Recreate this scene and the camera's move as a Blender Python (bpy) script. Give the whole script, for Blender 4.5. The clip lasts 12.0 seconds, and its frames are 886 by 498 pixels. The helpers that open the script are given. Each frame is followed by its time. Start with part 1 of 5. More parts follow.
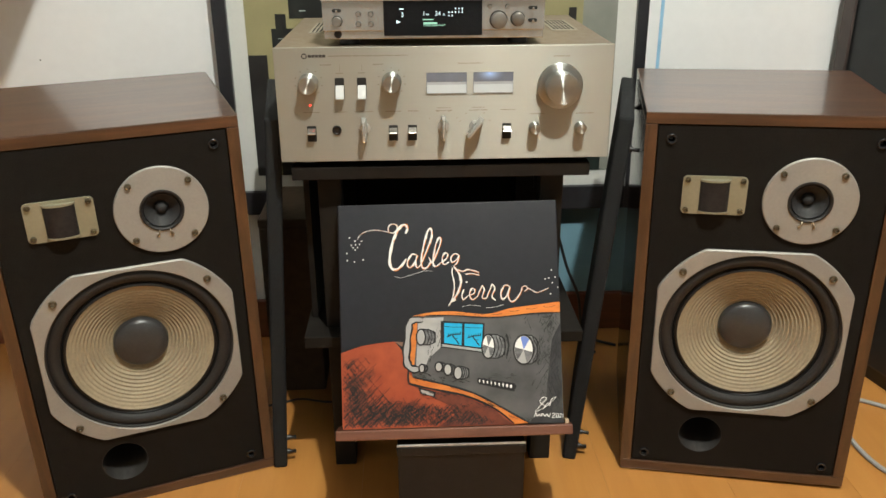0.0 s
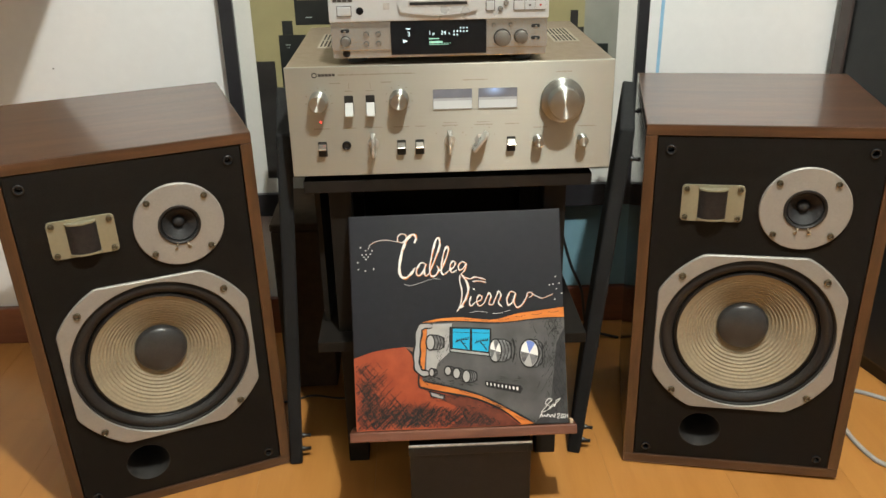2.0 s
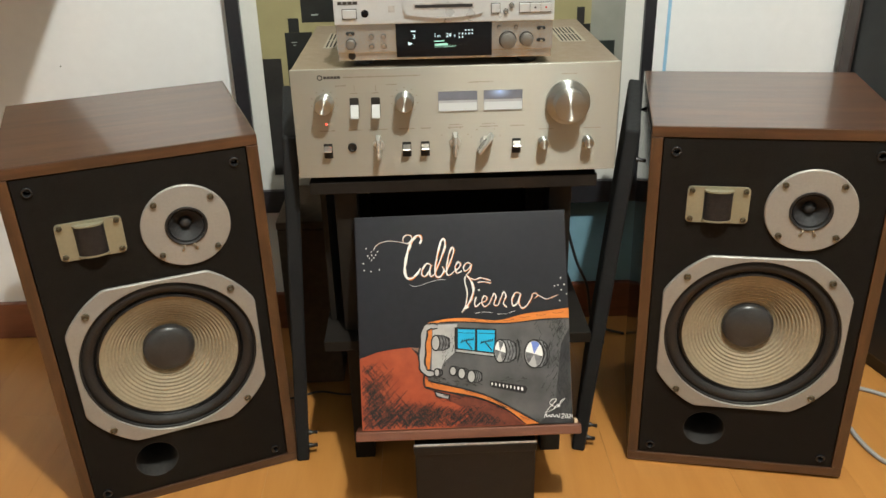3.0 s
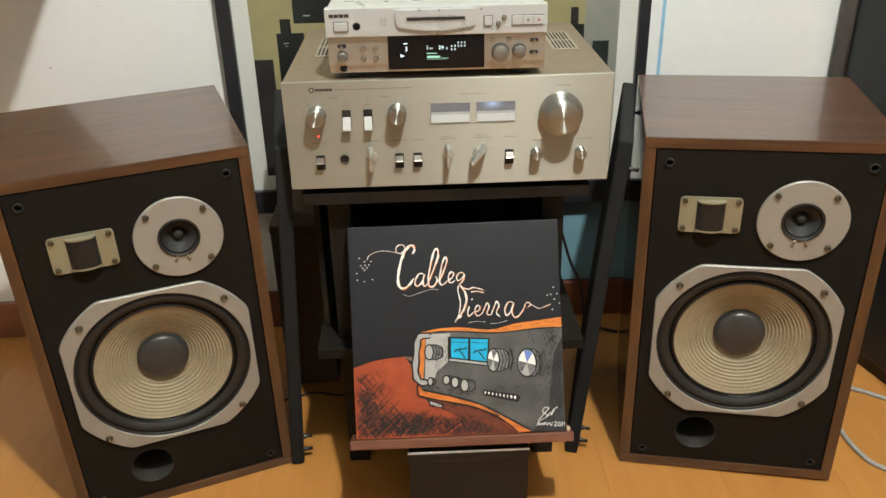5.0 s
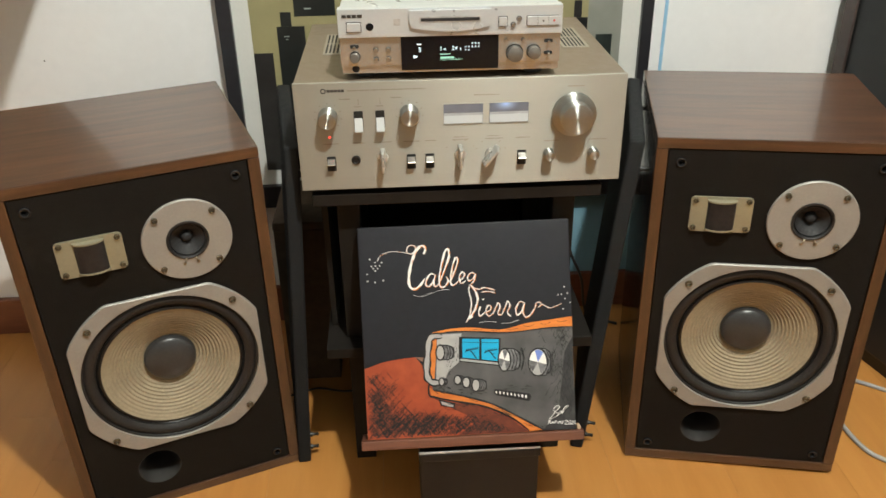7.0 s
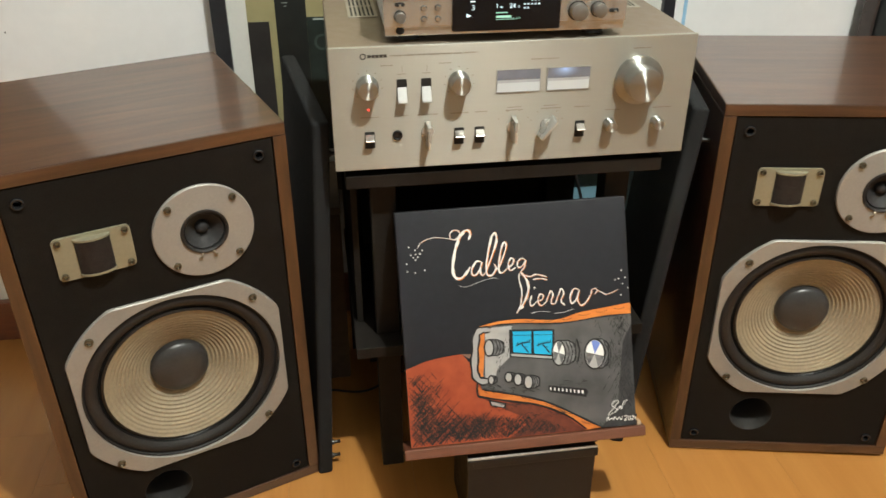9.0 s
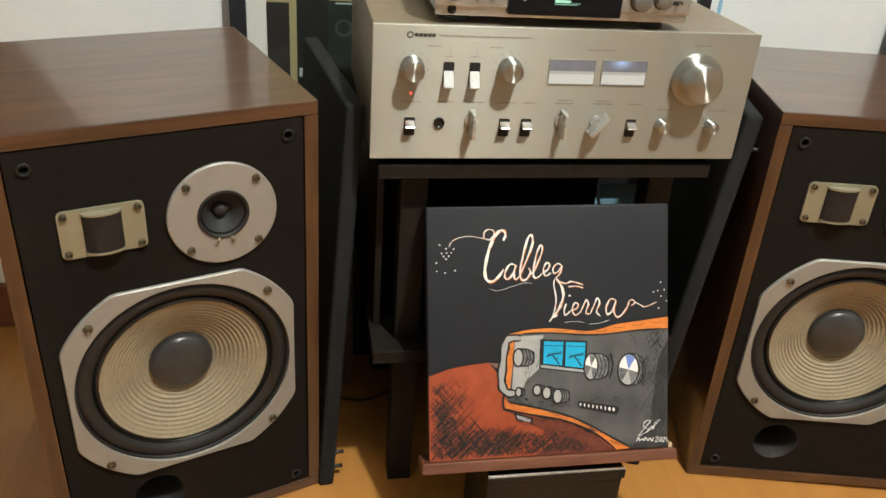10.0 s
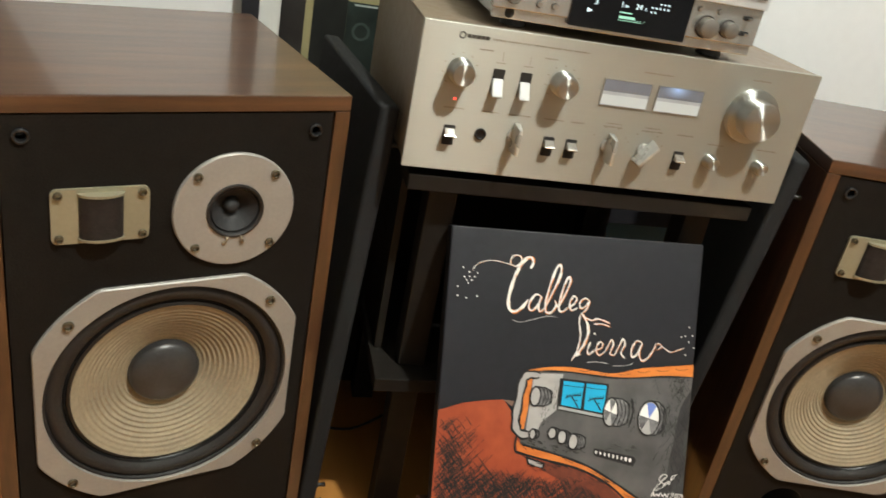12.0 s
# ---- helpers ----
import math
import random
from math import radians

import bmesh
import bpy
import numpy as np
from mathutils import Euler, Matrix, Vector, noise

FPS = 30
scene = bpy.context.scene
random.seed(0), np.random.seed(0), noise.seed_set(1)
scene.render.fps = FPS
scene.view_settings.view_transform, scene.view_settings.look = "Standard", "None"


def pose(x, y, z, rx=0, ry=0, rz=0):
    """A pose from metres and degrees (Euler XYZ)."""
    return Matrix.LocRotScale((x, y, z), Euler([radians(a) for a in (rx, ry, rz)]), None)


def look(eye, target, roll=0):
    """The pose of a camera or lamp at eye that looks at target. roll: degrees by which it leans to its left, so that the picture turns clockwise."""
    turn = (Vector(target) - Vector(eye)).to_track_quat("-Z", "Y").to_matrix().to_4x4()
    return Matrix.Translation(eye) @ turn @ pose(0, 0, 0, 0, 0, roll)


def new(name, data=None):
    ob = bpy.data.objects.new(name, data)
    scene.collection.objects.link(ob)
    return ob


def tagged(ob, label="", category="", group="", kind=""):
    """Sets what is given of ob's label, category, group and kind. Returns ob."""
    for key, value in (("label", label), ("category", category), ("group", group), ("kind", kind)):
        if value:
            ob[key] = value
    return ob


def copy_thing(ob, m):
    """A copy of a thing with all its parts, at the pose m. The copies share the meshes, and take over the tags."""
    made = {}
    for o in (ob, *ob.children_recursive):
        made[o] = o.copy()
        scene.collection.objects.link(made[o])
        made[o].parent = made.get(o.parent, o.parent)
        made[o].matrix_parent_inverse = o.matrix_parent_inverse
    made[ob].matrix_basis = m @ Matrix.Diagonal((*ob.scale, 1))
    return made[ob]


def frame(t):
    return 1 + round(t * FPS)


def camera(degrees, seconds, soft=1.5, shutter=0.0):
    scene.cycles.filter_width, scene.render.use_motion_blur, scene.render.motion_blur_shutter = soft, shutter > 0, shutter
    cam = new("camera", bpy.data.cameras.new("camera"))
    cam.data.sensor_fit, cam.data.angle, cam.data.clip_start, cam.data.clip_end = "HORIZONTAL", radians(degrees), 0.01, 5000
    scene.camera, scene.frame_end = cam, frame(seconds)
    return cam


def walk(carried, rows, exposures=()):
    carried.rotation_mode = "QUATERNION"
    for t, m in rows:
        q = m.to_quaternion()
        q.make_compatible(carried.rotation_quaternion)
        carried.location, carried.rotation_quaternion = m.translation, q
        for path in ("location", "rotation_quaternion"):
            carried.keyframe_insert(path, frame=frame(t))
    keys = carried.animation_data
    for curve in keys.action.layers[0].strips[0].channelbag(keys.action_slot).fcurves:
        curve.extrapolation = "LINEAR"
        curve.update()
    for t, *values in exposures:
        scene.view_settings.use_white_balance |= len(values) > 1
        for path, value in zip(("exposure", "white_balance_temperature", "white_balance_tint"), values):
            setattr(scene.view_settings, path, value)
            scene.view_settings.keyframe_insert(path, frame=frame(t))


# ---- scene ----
cam = camera(56.8, 12.0, shutter=0.5)
PATH = [
    (0, (0.158, 0.12, 0.804), (0.232, 1.97, 0.047), -0.4),
    (0.5, (0.153, 0.111, 0.82), (0.231, 1.954, 0.046), 0.0),
    (1, (0.151, 0.103, 0.837), (0.231, 1.94, 0.049), -0.0),
    (1.5, (0.151, 0.102, 0.85), (0.223, 1.932, 0.044), -0.6),
    (2, (0.152, 0.103, 0.866), (0.216, 1.927, 0.047), -1.2),
    (2.5, (0.154, 0.105, 0.878), (0.207, 1.923, 0.045), -1.4),
    (3, (0.156, 0.108, 0.887), (0.2, 1.918, 0.037), -1.4),
    (5, (0.161, 0.128, 0.931), (0.214, 1.911, 0.027), -1.4),
    (5.5, (0.157, 0.134, 0.938), (0.221, 1.905, 0.011), -1.2),
    (6, (0.149, 0.138, 0.948), (0.236, 1.894, -0.006), -0.9),
    (6.5, (0.14, 0.139, 0.956), (0.24, 1.894, 0.002), -0.6),
    (7, (0.116, 0.149, 0.957), (0.221, 1.905, 0.005), -0.9),
    (7.2, (0.1, 0.16, 0.953), (0.212, 1.913, -0.002), -1.2),
    (8.8, (-0.002, 0.248, 0.91), (0.247, 1.976, -0.067), -0.8),
    (9, (-0.022, 0.267, 0.902), (0.245, 1.987, -0.082), -0.0),
    (9.5, (-0.056, 0.307, 0.881), (0.247, 2.028, -0.092), 2.0),
    (10, (-0.093, 0.329, 0.846), (0.262, 2.057, -0.098), 4.4),
    (10.5, (-0.111, 0.351, 0.828), (0.287, 2.084, -0.088), 6.4),
    (11, (-0.123, 0.362, 0.81), (0.318, 2.097, -0.081), 8.8),
    (11.5, (-0.135, 0.379, 0.792), (0.357, 2.112, -0.076), 10.2),
    (12, (-0.163, 0.403, 0.787), (0.322, 2.147, -0.065), 11.2),
]
walk(cam, [(t, look(eye, target, roll)) for t, eye, target, roll in PATH])

# ---- world and light ----
world = bpy.data.worlds.new("world")
scene.world = world
world.use_nodes = True
world.node_tree.nodes["Background"].inputs[0].default_value = (1.0, 0.9, 0.78, 1)
world.node_tree.nodes["Background"].inputs[1].default_value = 0.010

lamp_data = bpy.data.lights.new("ceiling_bulb", "POINT")
lamp_data.energy, lamp_data.shadow_soft_size, lamp_data.color = 188, 0.035, (0.965, 0.988, 0.925)
lamp = new("ceiling_bulb", lamp_data)
lamp.location = (0.50, 0.20, 2.40)


# ---- materials ----
def mat(name, colour, rough=0.5, metal=0.0, bump=0.0, scale=40.0, vary=0.12, stretch=(1, 1, 1), coat=0.0,
        rough_vary=0.1, spec=0.5, dark=None, per_piece=0.0):
    """A surface whose colour and gloss vary at two scales, with fine relief."""
    m = bpy.data.materials.new(name)
    m.use_nodes = True
    n, l = m.node_tree.nodes, m.node_tree.links
    b = n["Principled BSDF"]
    b.inputs["Metallic"].default_value = metal
    b.inputs["Specular IOR Level"].default_value = spec
    b.inputs["Coat Weight"].default_value = coat
    b.inputs["Coat Roughness"].default_value = 0.12
    tc = n.new("ShaderNodeTexCoord")
    mp = n.new("ShaderNodeMapping")
    mp.inputs["Scale"].default_value = stretch
    l.new(tc.outputs["Object"], mp.inputs["Vector"])
    big = n.new("ShaderNodeTexNoise")
    big.inputs["Scale"].default_value, big.inputs["Detail"].default_value = scale * 0.15, 3
    small = n.new("ShaderNodeTexNoise")
    small.inputs["Scale"].default_value, small.inputs["Detail"].default_value = scale, 6
    l.new(mp.outputs[0], big.inputs["Vector"])
    l.new(mp.outputs[0], small.inputs["Vector"])
    add = n.new("ShaderNodeMath")
    add.operation = "ADD"
    l.new(big.outputs[0], add.inputs[0])
    l.new(small.outputs[0], add.inputs[1])
    ramp = n.new("ShaderNodeValToRGB")
    lo = dark or [c * (1 - vary) for c in colour]
    hi = [min(1, c * (1 + vary)) for c in colour] if not dark else colour
    half = n.new("ShaderNodeMath")
    half.operation = "MULTIPLY"
    half.inputs[1].default_value = 0.5
    l.new(add.outputs[0], half.inputs[0])
    ramp.color_ramp.elements[0].position, ramp.color_ramp.elements[1].position = 0.36, 0.64
    ramp.color_ramp.elements[0].color, ramp.color_ramp.elements[1].color = (*lo, 1), (*hi, 1)
    l.new(half.outputs[0], ramp.inputs[0])
    colour_out = ramp.outputs[0]
    if per_piece:
        info = n.new("ShaderNodeObjectInfo")
        hsv = n.new("ShaderNodeHueSaturation")
        rng = n.new("ShaderNodeMapRange")
        rng.inputs[3].default_value, rng.inputs[4].default_value = 1 - per_piece, 1 + per_piece
        l.new(info.outputs["Random"], rng.inputs[0])
        l.new(rng.outputs[0], hsv.inputs["Value"])
        l.new(colour_out, hsv.inputs["Color"])
        colour_out = hsv.outputs[0]
    l.new(colour_out, b.inputs["Base Color"])
    rr = n.new("ShaderNodeMapRange")
    rr.inputs[1].default_value, rr.inputs[2].default_value = 0.35, 0.65
    rr.inputs[3].default_value, rr.inputs[4].default_value = rough * (1 - rough_vary), min(1, rough * (1 + rough_vary))
    l.new(big.outputs[0], rr.inputs[0])
    l.new(rr.outputs[0], b.inputs["Roughness"])
    if bump:
        bp = n.new("ShaderNodeBump")
        bp.inputs["Strength"].default_value, bp.inputs["Distance"].default_value = bump, 0.001
        l.new(small.outputs[0], bp.inputs["Height"])
        l.new(bp.outputs[0], b.inputs["Normal"])
    return m


def wood(name, light, dark, stretch, rough=0.36, coat=0.85, rings=7.0, per_piece=0.0, fine=90.0):
    """Wood with long grain along the axis whose stretch is small."""
    m = bpy.data.materials.new(name)
    m.use_nodes = True
    n, l = m.node_tree.nodes, m.node_tree.links
    b = n["Principled BSDF"]
    b.inputs["Coat Weight"].default_value = coat
    b.inputs["Coat Roughness"].default_value = 0.12
    tc = n.new("ShaderNodeTexCoord")
    mp = n.new("ShaderNodeMapping")
    mp.inputs["Scale"].default_value = stretch
    l.new(tc.outputs["Object"], mp.inputs["Vector"])
    vec = mp.outputs[0]
    info = n.new("ShaderNodeObjectInfo")
    if per_piece:
        off = n.new("ShaderNodeVectorMath")
        off.operation = "ADD"
        mul = n.new("ShaderNodeMath")
        mul.operation = "MULTIPLY"
        mul.inputs[1].default_value = 37.0
        l.new(info.outputs["Random"], mul.inputs[0])
        l.new(vec, off.inputs[0])
        l.new(mul.outputs[0], off.inputs[1])
        vec = off.outputs[0]
    big = n.new("ShaderNodeTexNoise")
    big.inputs["Scale"].default_value, big.inputs["Detail"].default_value, big.inputs["Distortion"].default_value = rings, 4, 0.6
    small = n.new("ShaderNodeTexNoise")
    small.inputs["Scale"].default_value, small.inputs["Detail"].default_value = fine, 5
    l.new(vec, big.inputs["Vector"])
    l.new(vec, small.inputs["Vector"])
    mix = n.new("ShaderNodeMix")
    mix.inputs[0].default_value = 0.2
    l.new(big.outputs[0], mix.inputs[2])
    l.new(small.outputs[0], mix.inputs[3])
    ramp = n.new("ShaderNodeValToRGB")
    ramp.color_ramp.elements[0].position, ramp.color_ramp.elements[1].position = 0.28, 0.72
    ramp.color_ramp.elements[0].color, ramp.color_ramp.elements[1].color = (*dark, 1), (*light, 1)
    l.new(mix.outputs[0], ramp.inputs[0])
    out = ramp.outputs[0]
    if per_piece:
        hsv = n.new("ShaderNodeHueSaturation")
        rng = n.new("ShaderNodeMapRange")
        rng.inputs[3].default_value, rng.inputs[4].default_value = 1 - per_piece, 1 + per_piece
        l.new(info.outputs["Random"], rng.inputs[0])
        l.new(rng.outputs[0], hsv.inputs["Value"])
        l.new(out, hsv.inputs["Color"])
        out = hsv.outputs[0]
    l.new(out, b.inputs["Base Color"])
    rr = n.new("ShaderNodeMapRange")
    rr.inputs[3].default_value, rr.inputs[4].default_value = rough * 0.85, rough * 1.2
    l.new(small.outputs[0], rr.inputs[0])
    l.new(rr.outputs[0], b.inputs["Roughness"])
    bp = n.new("ShaderNodeBump")
    bp.inputs["Strength"].default_value, bp.inputs["Distance"].default_value = 0.12, 0.0006
    l.new(small.outputs[0], bp.inputs["Height"])
    l.new(bp.outputs[0], b.inputs["Normal"])
    return m


def glow(name, colour, strength):
    m = bpy.data.materials.new(name)
    m.use_nodes = True
    b = m.node_tree.nodes["Principled BSDF"]
    b.inputs["Base Color"].default_value = (*[c * 0.6 for c in colour], 1)
    b.inputs["Emission Color"].default_value = (*colour, 1)
    b.inputs["Emission Strength"].default_value = strength
    return m


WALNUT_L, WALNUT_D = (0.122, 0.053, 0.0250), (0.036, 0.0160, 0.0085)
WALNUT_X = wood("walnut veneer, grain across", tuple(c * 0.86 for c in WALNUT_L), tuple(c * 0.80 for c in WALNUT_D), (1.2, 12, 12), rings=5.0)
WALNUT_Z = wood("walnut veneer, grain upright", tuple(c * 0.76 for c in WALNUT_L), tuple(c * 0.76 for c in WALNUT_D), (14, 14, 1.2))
LEDGE = wood("reddish brown stained wood", (0.20, 0.075, 0.04), (0.10, 0.033, 0.018), (1.5, 14, 14), rough=0.4)
BASEBOARD = wood("red-brown varnished wood", (0.20, 0.062, 0.03), (0.11, 0.032, 0.016), (1.2, 10, 10), rough=0.4)
PALE_WOOD = wood("bare pale wood", (0.58, 0.42, 0.27), (0.46, 0.31, 0.18), (1.5, 14, 14), rough=0.6, coat=0.0)
FLOORING = wood("yellow beech laminate", (0.475, 0.218, 0.056), (0.40, 0.170, 0.040), (9, 1.0, 9), rough=0.34, coat=0.1, rings=3.0, per_piece=0.03, fine=30)
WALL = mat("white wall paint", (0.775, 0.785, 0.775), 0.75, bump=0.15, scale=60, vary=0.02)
# Unseen walls and ceiling: tones set dark to keep the fill light low
WALL_ROOM = mat("room paint darkened to weaken bounce light", (0.355, 0.352, 0.335), 0.8, bump=0.1, scale=60, vary=0.03)
CEIL = mat("ceiling paint", (0.52, 0.50, 0.46), 0.9, scale=30, vary=0.02)
BAFFLE = mat("black textured baffle", (0.0088, 0.0074, 0.0060), 0.66, bump=0.4, scale=500, vary=0.3, spec=0.13)
SILVER = mat("satin cast aluminium", (0.325, 0.312, 0.285), 0.5, metal=0.30, bump=0.05, scale=300, vary=0.05)
GOLDPLATE = mat("champagne anodised plate", (0.30, 0.28, 0.195), 0.45, metal=0.35, bump=0.05, scale=250, vary=0.05)
RUBBER = mat("black foam surround", (0.0125, 0.0115, 0.011), 0.6, bump=0.3, scale=400, vary=0.3)
CONE = mat("cream paper cone", (0.292, 0.240, 0.158), 0.8, bump=0.35, scale=220, vary=0.12)
DOME = mat("dark grey dust cap", (0.034, 0.034, 0.034), 0.33, bump=0.1, scale=300, vary=0.15)
PAPER_BLACK = mat("black paper cone", (0.016, 0.016, 0.017), 0.75, bump=0.2, scale=300, vary=0.25)
MESH = mat("dark tweeter mesh", (0.019, 0.0165, 0.0165), 0.5, metal=0.3, bump=0.8, scale=900, vary=0.5)
SCREW = mat("bronzed steel screw", (0.16, 0.135, 0.09), 0.38, metal=0.8, scale=300, vary=0.25)
BLACKPLASTIC = mat("black plastic", (0.011, 0.011, 0.0115), 0.4, scale=200, vary=0.2, bump=0.05)
HOLE = mat("unlit black cavity lining", (0.013, 0.012, 0.011), 0.8, scale=100, vary=0.2)
BRASS = mat("tinned solder lug", (0.4, 0.34, 0.25), 0.45, metal=0.9, scale=200, vary=0.1)
CLOTH = mat("black grille cloth", (0.0150, 0.0158, 0.0165), 0.9, bump=0.6, scale=900, vary=0.3, spec=0.2)
RACK = mat("black-brown lacquered board", (0.0125, 0.0106, 0.0088), 0.55, bump=0.08, scale=80, vary=0.2, spec=0.16)
ALU = mat("brushed champagne aluminium", (0.352, 0.346, 0.300), 0.42, metal=0.52, bump=0.05, scale=500, vary=0.018, stretch=(0.03, 6, 6), rough_vary=0.04)
up = ALU.node_tree.nodes.new("ShaderNodeCombineXYZ")
up.inputs[2].default_value = 1.0
ALU.node_tree.links.new(up.outputs[0], ALU.node_tree.nodes["Principled BSDF"].inputs["Tangent"])
ALU.node_tree.nodes["Principled BSDF"].inputs["Anisotropic"].default_value = 0.92
TURNED = mat("turned champagne aluminium", (0.50, 0.515, 0.49), 0.45, metal=0.95, scale=260, vary=0.04)
tangent = TURNED.node_tree.nodes.new("ShaderNodeTangent")
tangent.direction_type, tangent.axis = "RADIAL", "Y"
TURNED.node_tree.links.new(tangent.outputs[0], TURNED.node_tree.nodes["Principled BSDF"].inputs["Tangent"])
TURNED.node_tree.nodes["Principled BSDF"].inputs["Anisotropic"].default_value = 1.0
TURNED.node_tree.nodes["Principled BSDF"].inputs["Anisotropic Rotation"].default_value = 0.25
LEVER = mat("satin aluminium lever", (0.52, 0.52, 0.49), 0.28, metal=0.5, scale=200, vary=0.05)
DIAL = mat("grey metallic plastic", (0.20, 0.19, 0.17), 0.35, metal=0.5, scale=200, vary=0.08)
CHROME = mat("satin chrome lever", (0.50, 0.49, 0.46), 0.24, metal=0.9, scale=200, vary=0.04)
COVER = mat("bronze-brown painted steel", (0.200, 0.158, 0.116), 0.42, metal=0.25, bump=0.15, scale=500, vary=0.07)
MD_SILVER = mat("silver painted plastic", (0.61, 0.645, 0.66), 0.30, metal=0.40, bump=0.03, scale=250, vary=0.03)
MD_LOWER = mat("silver mirror-like plastic", (0.60, 0.615, 0.60), 0.22, metal=0.82, bump=0.03, scale=250, vary=0.03)
DISPLAY = mat("black display window", (0.005, 0.0055, 0.007), 0.10, scale=60, vary=0.2, spec=0.3)
PRINT = mat("grey-brown panel print", (0.20, 0.155, 0.11), 0.5, scale=100, vary=0.1)
LOGO = mat("black panel print", (0.035, 0.03, 0.025), 0.5, scale=100, vary=0.1)
FRAME_BLACK = mat("black picture frame", (0.018, 0.018, 0.021), 0.35, scale=80, vary=0.2, bump=0.05)
MAT_WHITE = mat("white passe-partout card", (0.60, 0.605, 0.565), 0.85, scale=200, vary=0.02, bump=0.1)
BLUE = mat("light blue sheet", (0.19, 0.36, 0.44), 0.6, scale=30, vary=0.05)
TAPE = mat("sky blue tape", (0.27, 0.50, 0.68), 0.5, scale=60, vary=0.1)
BOXBLACK = mat("black leatherette", (0.010, 0.0098, 0.0095), 0.42, bump=0.25, scale=420, vary=0.25, spec=0.3)
EDGE_SILVER = mat("worn silver edge", (0.55, 0.55, 0.54), 0.4, metal=0.4, scale=120, vary=0.3)
CABLE_GREY = mat("grey cable sheath", (0.33, 0.32, 0.31), 0.5, scale=200, vary=0.1)
CABLE_BLACK = mat("black cable sheath", (0.015, 0.015, 0.015), 0.5, scale=200, vary=0.2)
LED_RED = glow("red indicator light", (1.0, 0.04, 0.03), 4.0)
VFD = glow("pale cyan display segments", (0.75, 0.95, 1.0), 0.9)
VFD_GREEN = glow("green display segments", (0.45, 0.9, 0.7), 0.38)


# ---- mesh helpers ----
def part(name, bm, material, parent=None, label="", smooth=False):
    me = bpy.data.meshes.new(name)
    bmesh.ops.recalc_face_normals(bm, faces=bm.faces)
    if smooth:
        for f in bm.faces:
            f.smooth = True
    bm.to_mesh(me)
    bm.free()
    if smooth:
        me.set_sharp_from_angle(angle=radians(40))
    me.materials.append(material)
    ob = new(name, me)
    if parent:
        ob.parent = parent
    if label:
        tagged(ob, label)
    return ob


def thing(name, label, category, group="", kind="", m=None):
    ob = new(name)
    ob.empty_display_size = 0.05
    tagged(ob, label, category, group, kind)
    if m is not None:
        ob.matrix_basis = m
    return ob


def box(bm, x0, x1, y0, y1, z0, z1, bevel=0.0, seg=2, m=None):
    r = bmesh.ops.create_cube(bm, size=1)
    vs = r["verts"]
    for v in vs:
        v.co = Vector(((x0 + x1) / 2 + v.co.x * (x1 - x0), (y0 + y1) / 2 + v.co.y * (y1 - y0), (z0 + z1) / 2 + v.co.z * (z1 - z0)))
    if bevel:
        edges = list({e for v in vs for e in v.link_edges})
        r2 = bmesh.ops.bevel(bm, geom=edges, offset=bevel, segments=seg, affect="EDGES", profile=0.6)
        vs = list({v for f in r2["faces"] for v in f.verts} | {v for v in vs if v.is_valid})
    if m is not None:
        bmesh.ops.transform(bm, matrix=m, verts=[v for v in vs if v.is_valid])
    return bm


def boxed(*a, **k):
    return box(bmesh.new(), *a, **k)


def lathe(bm, profile, seg=48, centre=(0, 0, 0), m=None):
    """Turns (radius, y) points about the y axis; y grows away from the viewer of a front."""
    rings = []
    for r, y in profile:
        if r < 1e-6:
            rings.append([bm.verts.new((0, y, 0))])
        else:
            rings.append([bm.verts.new((r * math.cos(2 * math.pi * i / seg), y, r * math.sin(2 * math.pi * i / seg))) for i in range(seg)])
    for a, b in zip(rings, rings[1:]):
        for i in range(seg):
            j = (i + 1) % seg
            if len(a) == 1 and len(b) == 1:
                continue
            if len(a) == 1:
                bm.faces.new((a[0], b[i], b[j]))
            elif len(b) == 1:
                bm.faces.new((a[i], a[j], b[0]))
            else:
                bm.faces.new((a[i], a[j], b[j], b[i]))
    mm = Matrix.Translation(centre) @ (m or Matrix())
    bmesh.ops.transform(bm, matrix=mm, verts=[v for r in rings for v in r])
    return bm


def turned(profile, seg=48, centre=(0, 0, 0), m=None):
    return lathe(bmesh.new(), profile, seg, centre, m)


def ring_plate(outer, r_in, y_front, thick, seg, centre, edge=0.0012):
    """A plate in the xz plane with a round hole; outer(angle) gives its outline's radius."""
    bm = bmesh.new()
    cx, cy, cz = centre
    loops = []
    for fn, y in ((lambda a: r_in, y_front + thick), (lambda a: r_in, y_front + edge * 0.5), (lambda a: r_in + edge * 0.5, y_front),
                  (lambda a: outer(a) - edge, y_front), (outer, y_front + edge), (outer, y_front + thick)):
        loops.append([bm.verts.new((cx + fn(2 * math.pi * i / seg) * math.cos(2 * math.pi * i / seg), cy + y,
                                    cz + fn(2 * math.pi * i / seg) * math.sin(2 * math.pi * i / seg))) for i in range(seg)])
    for a, b in zip(loops, loops[1:]):
        for i in range(seg):
            j = (i + 1) % seg
            bm.faces.new((a[i], a[j], b[j], b[i]))
    return bm


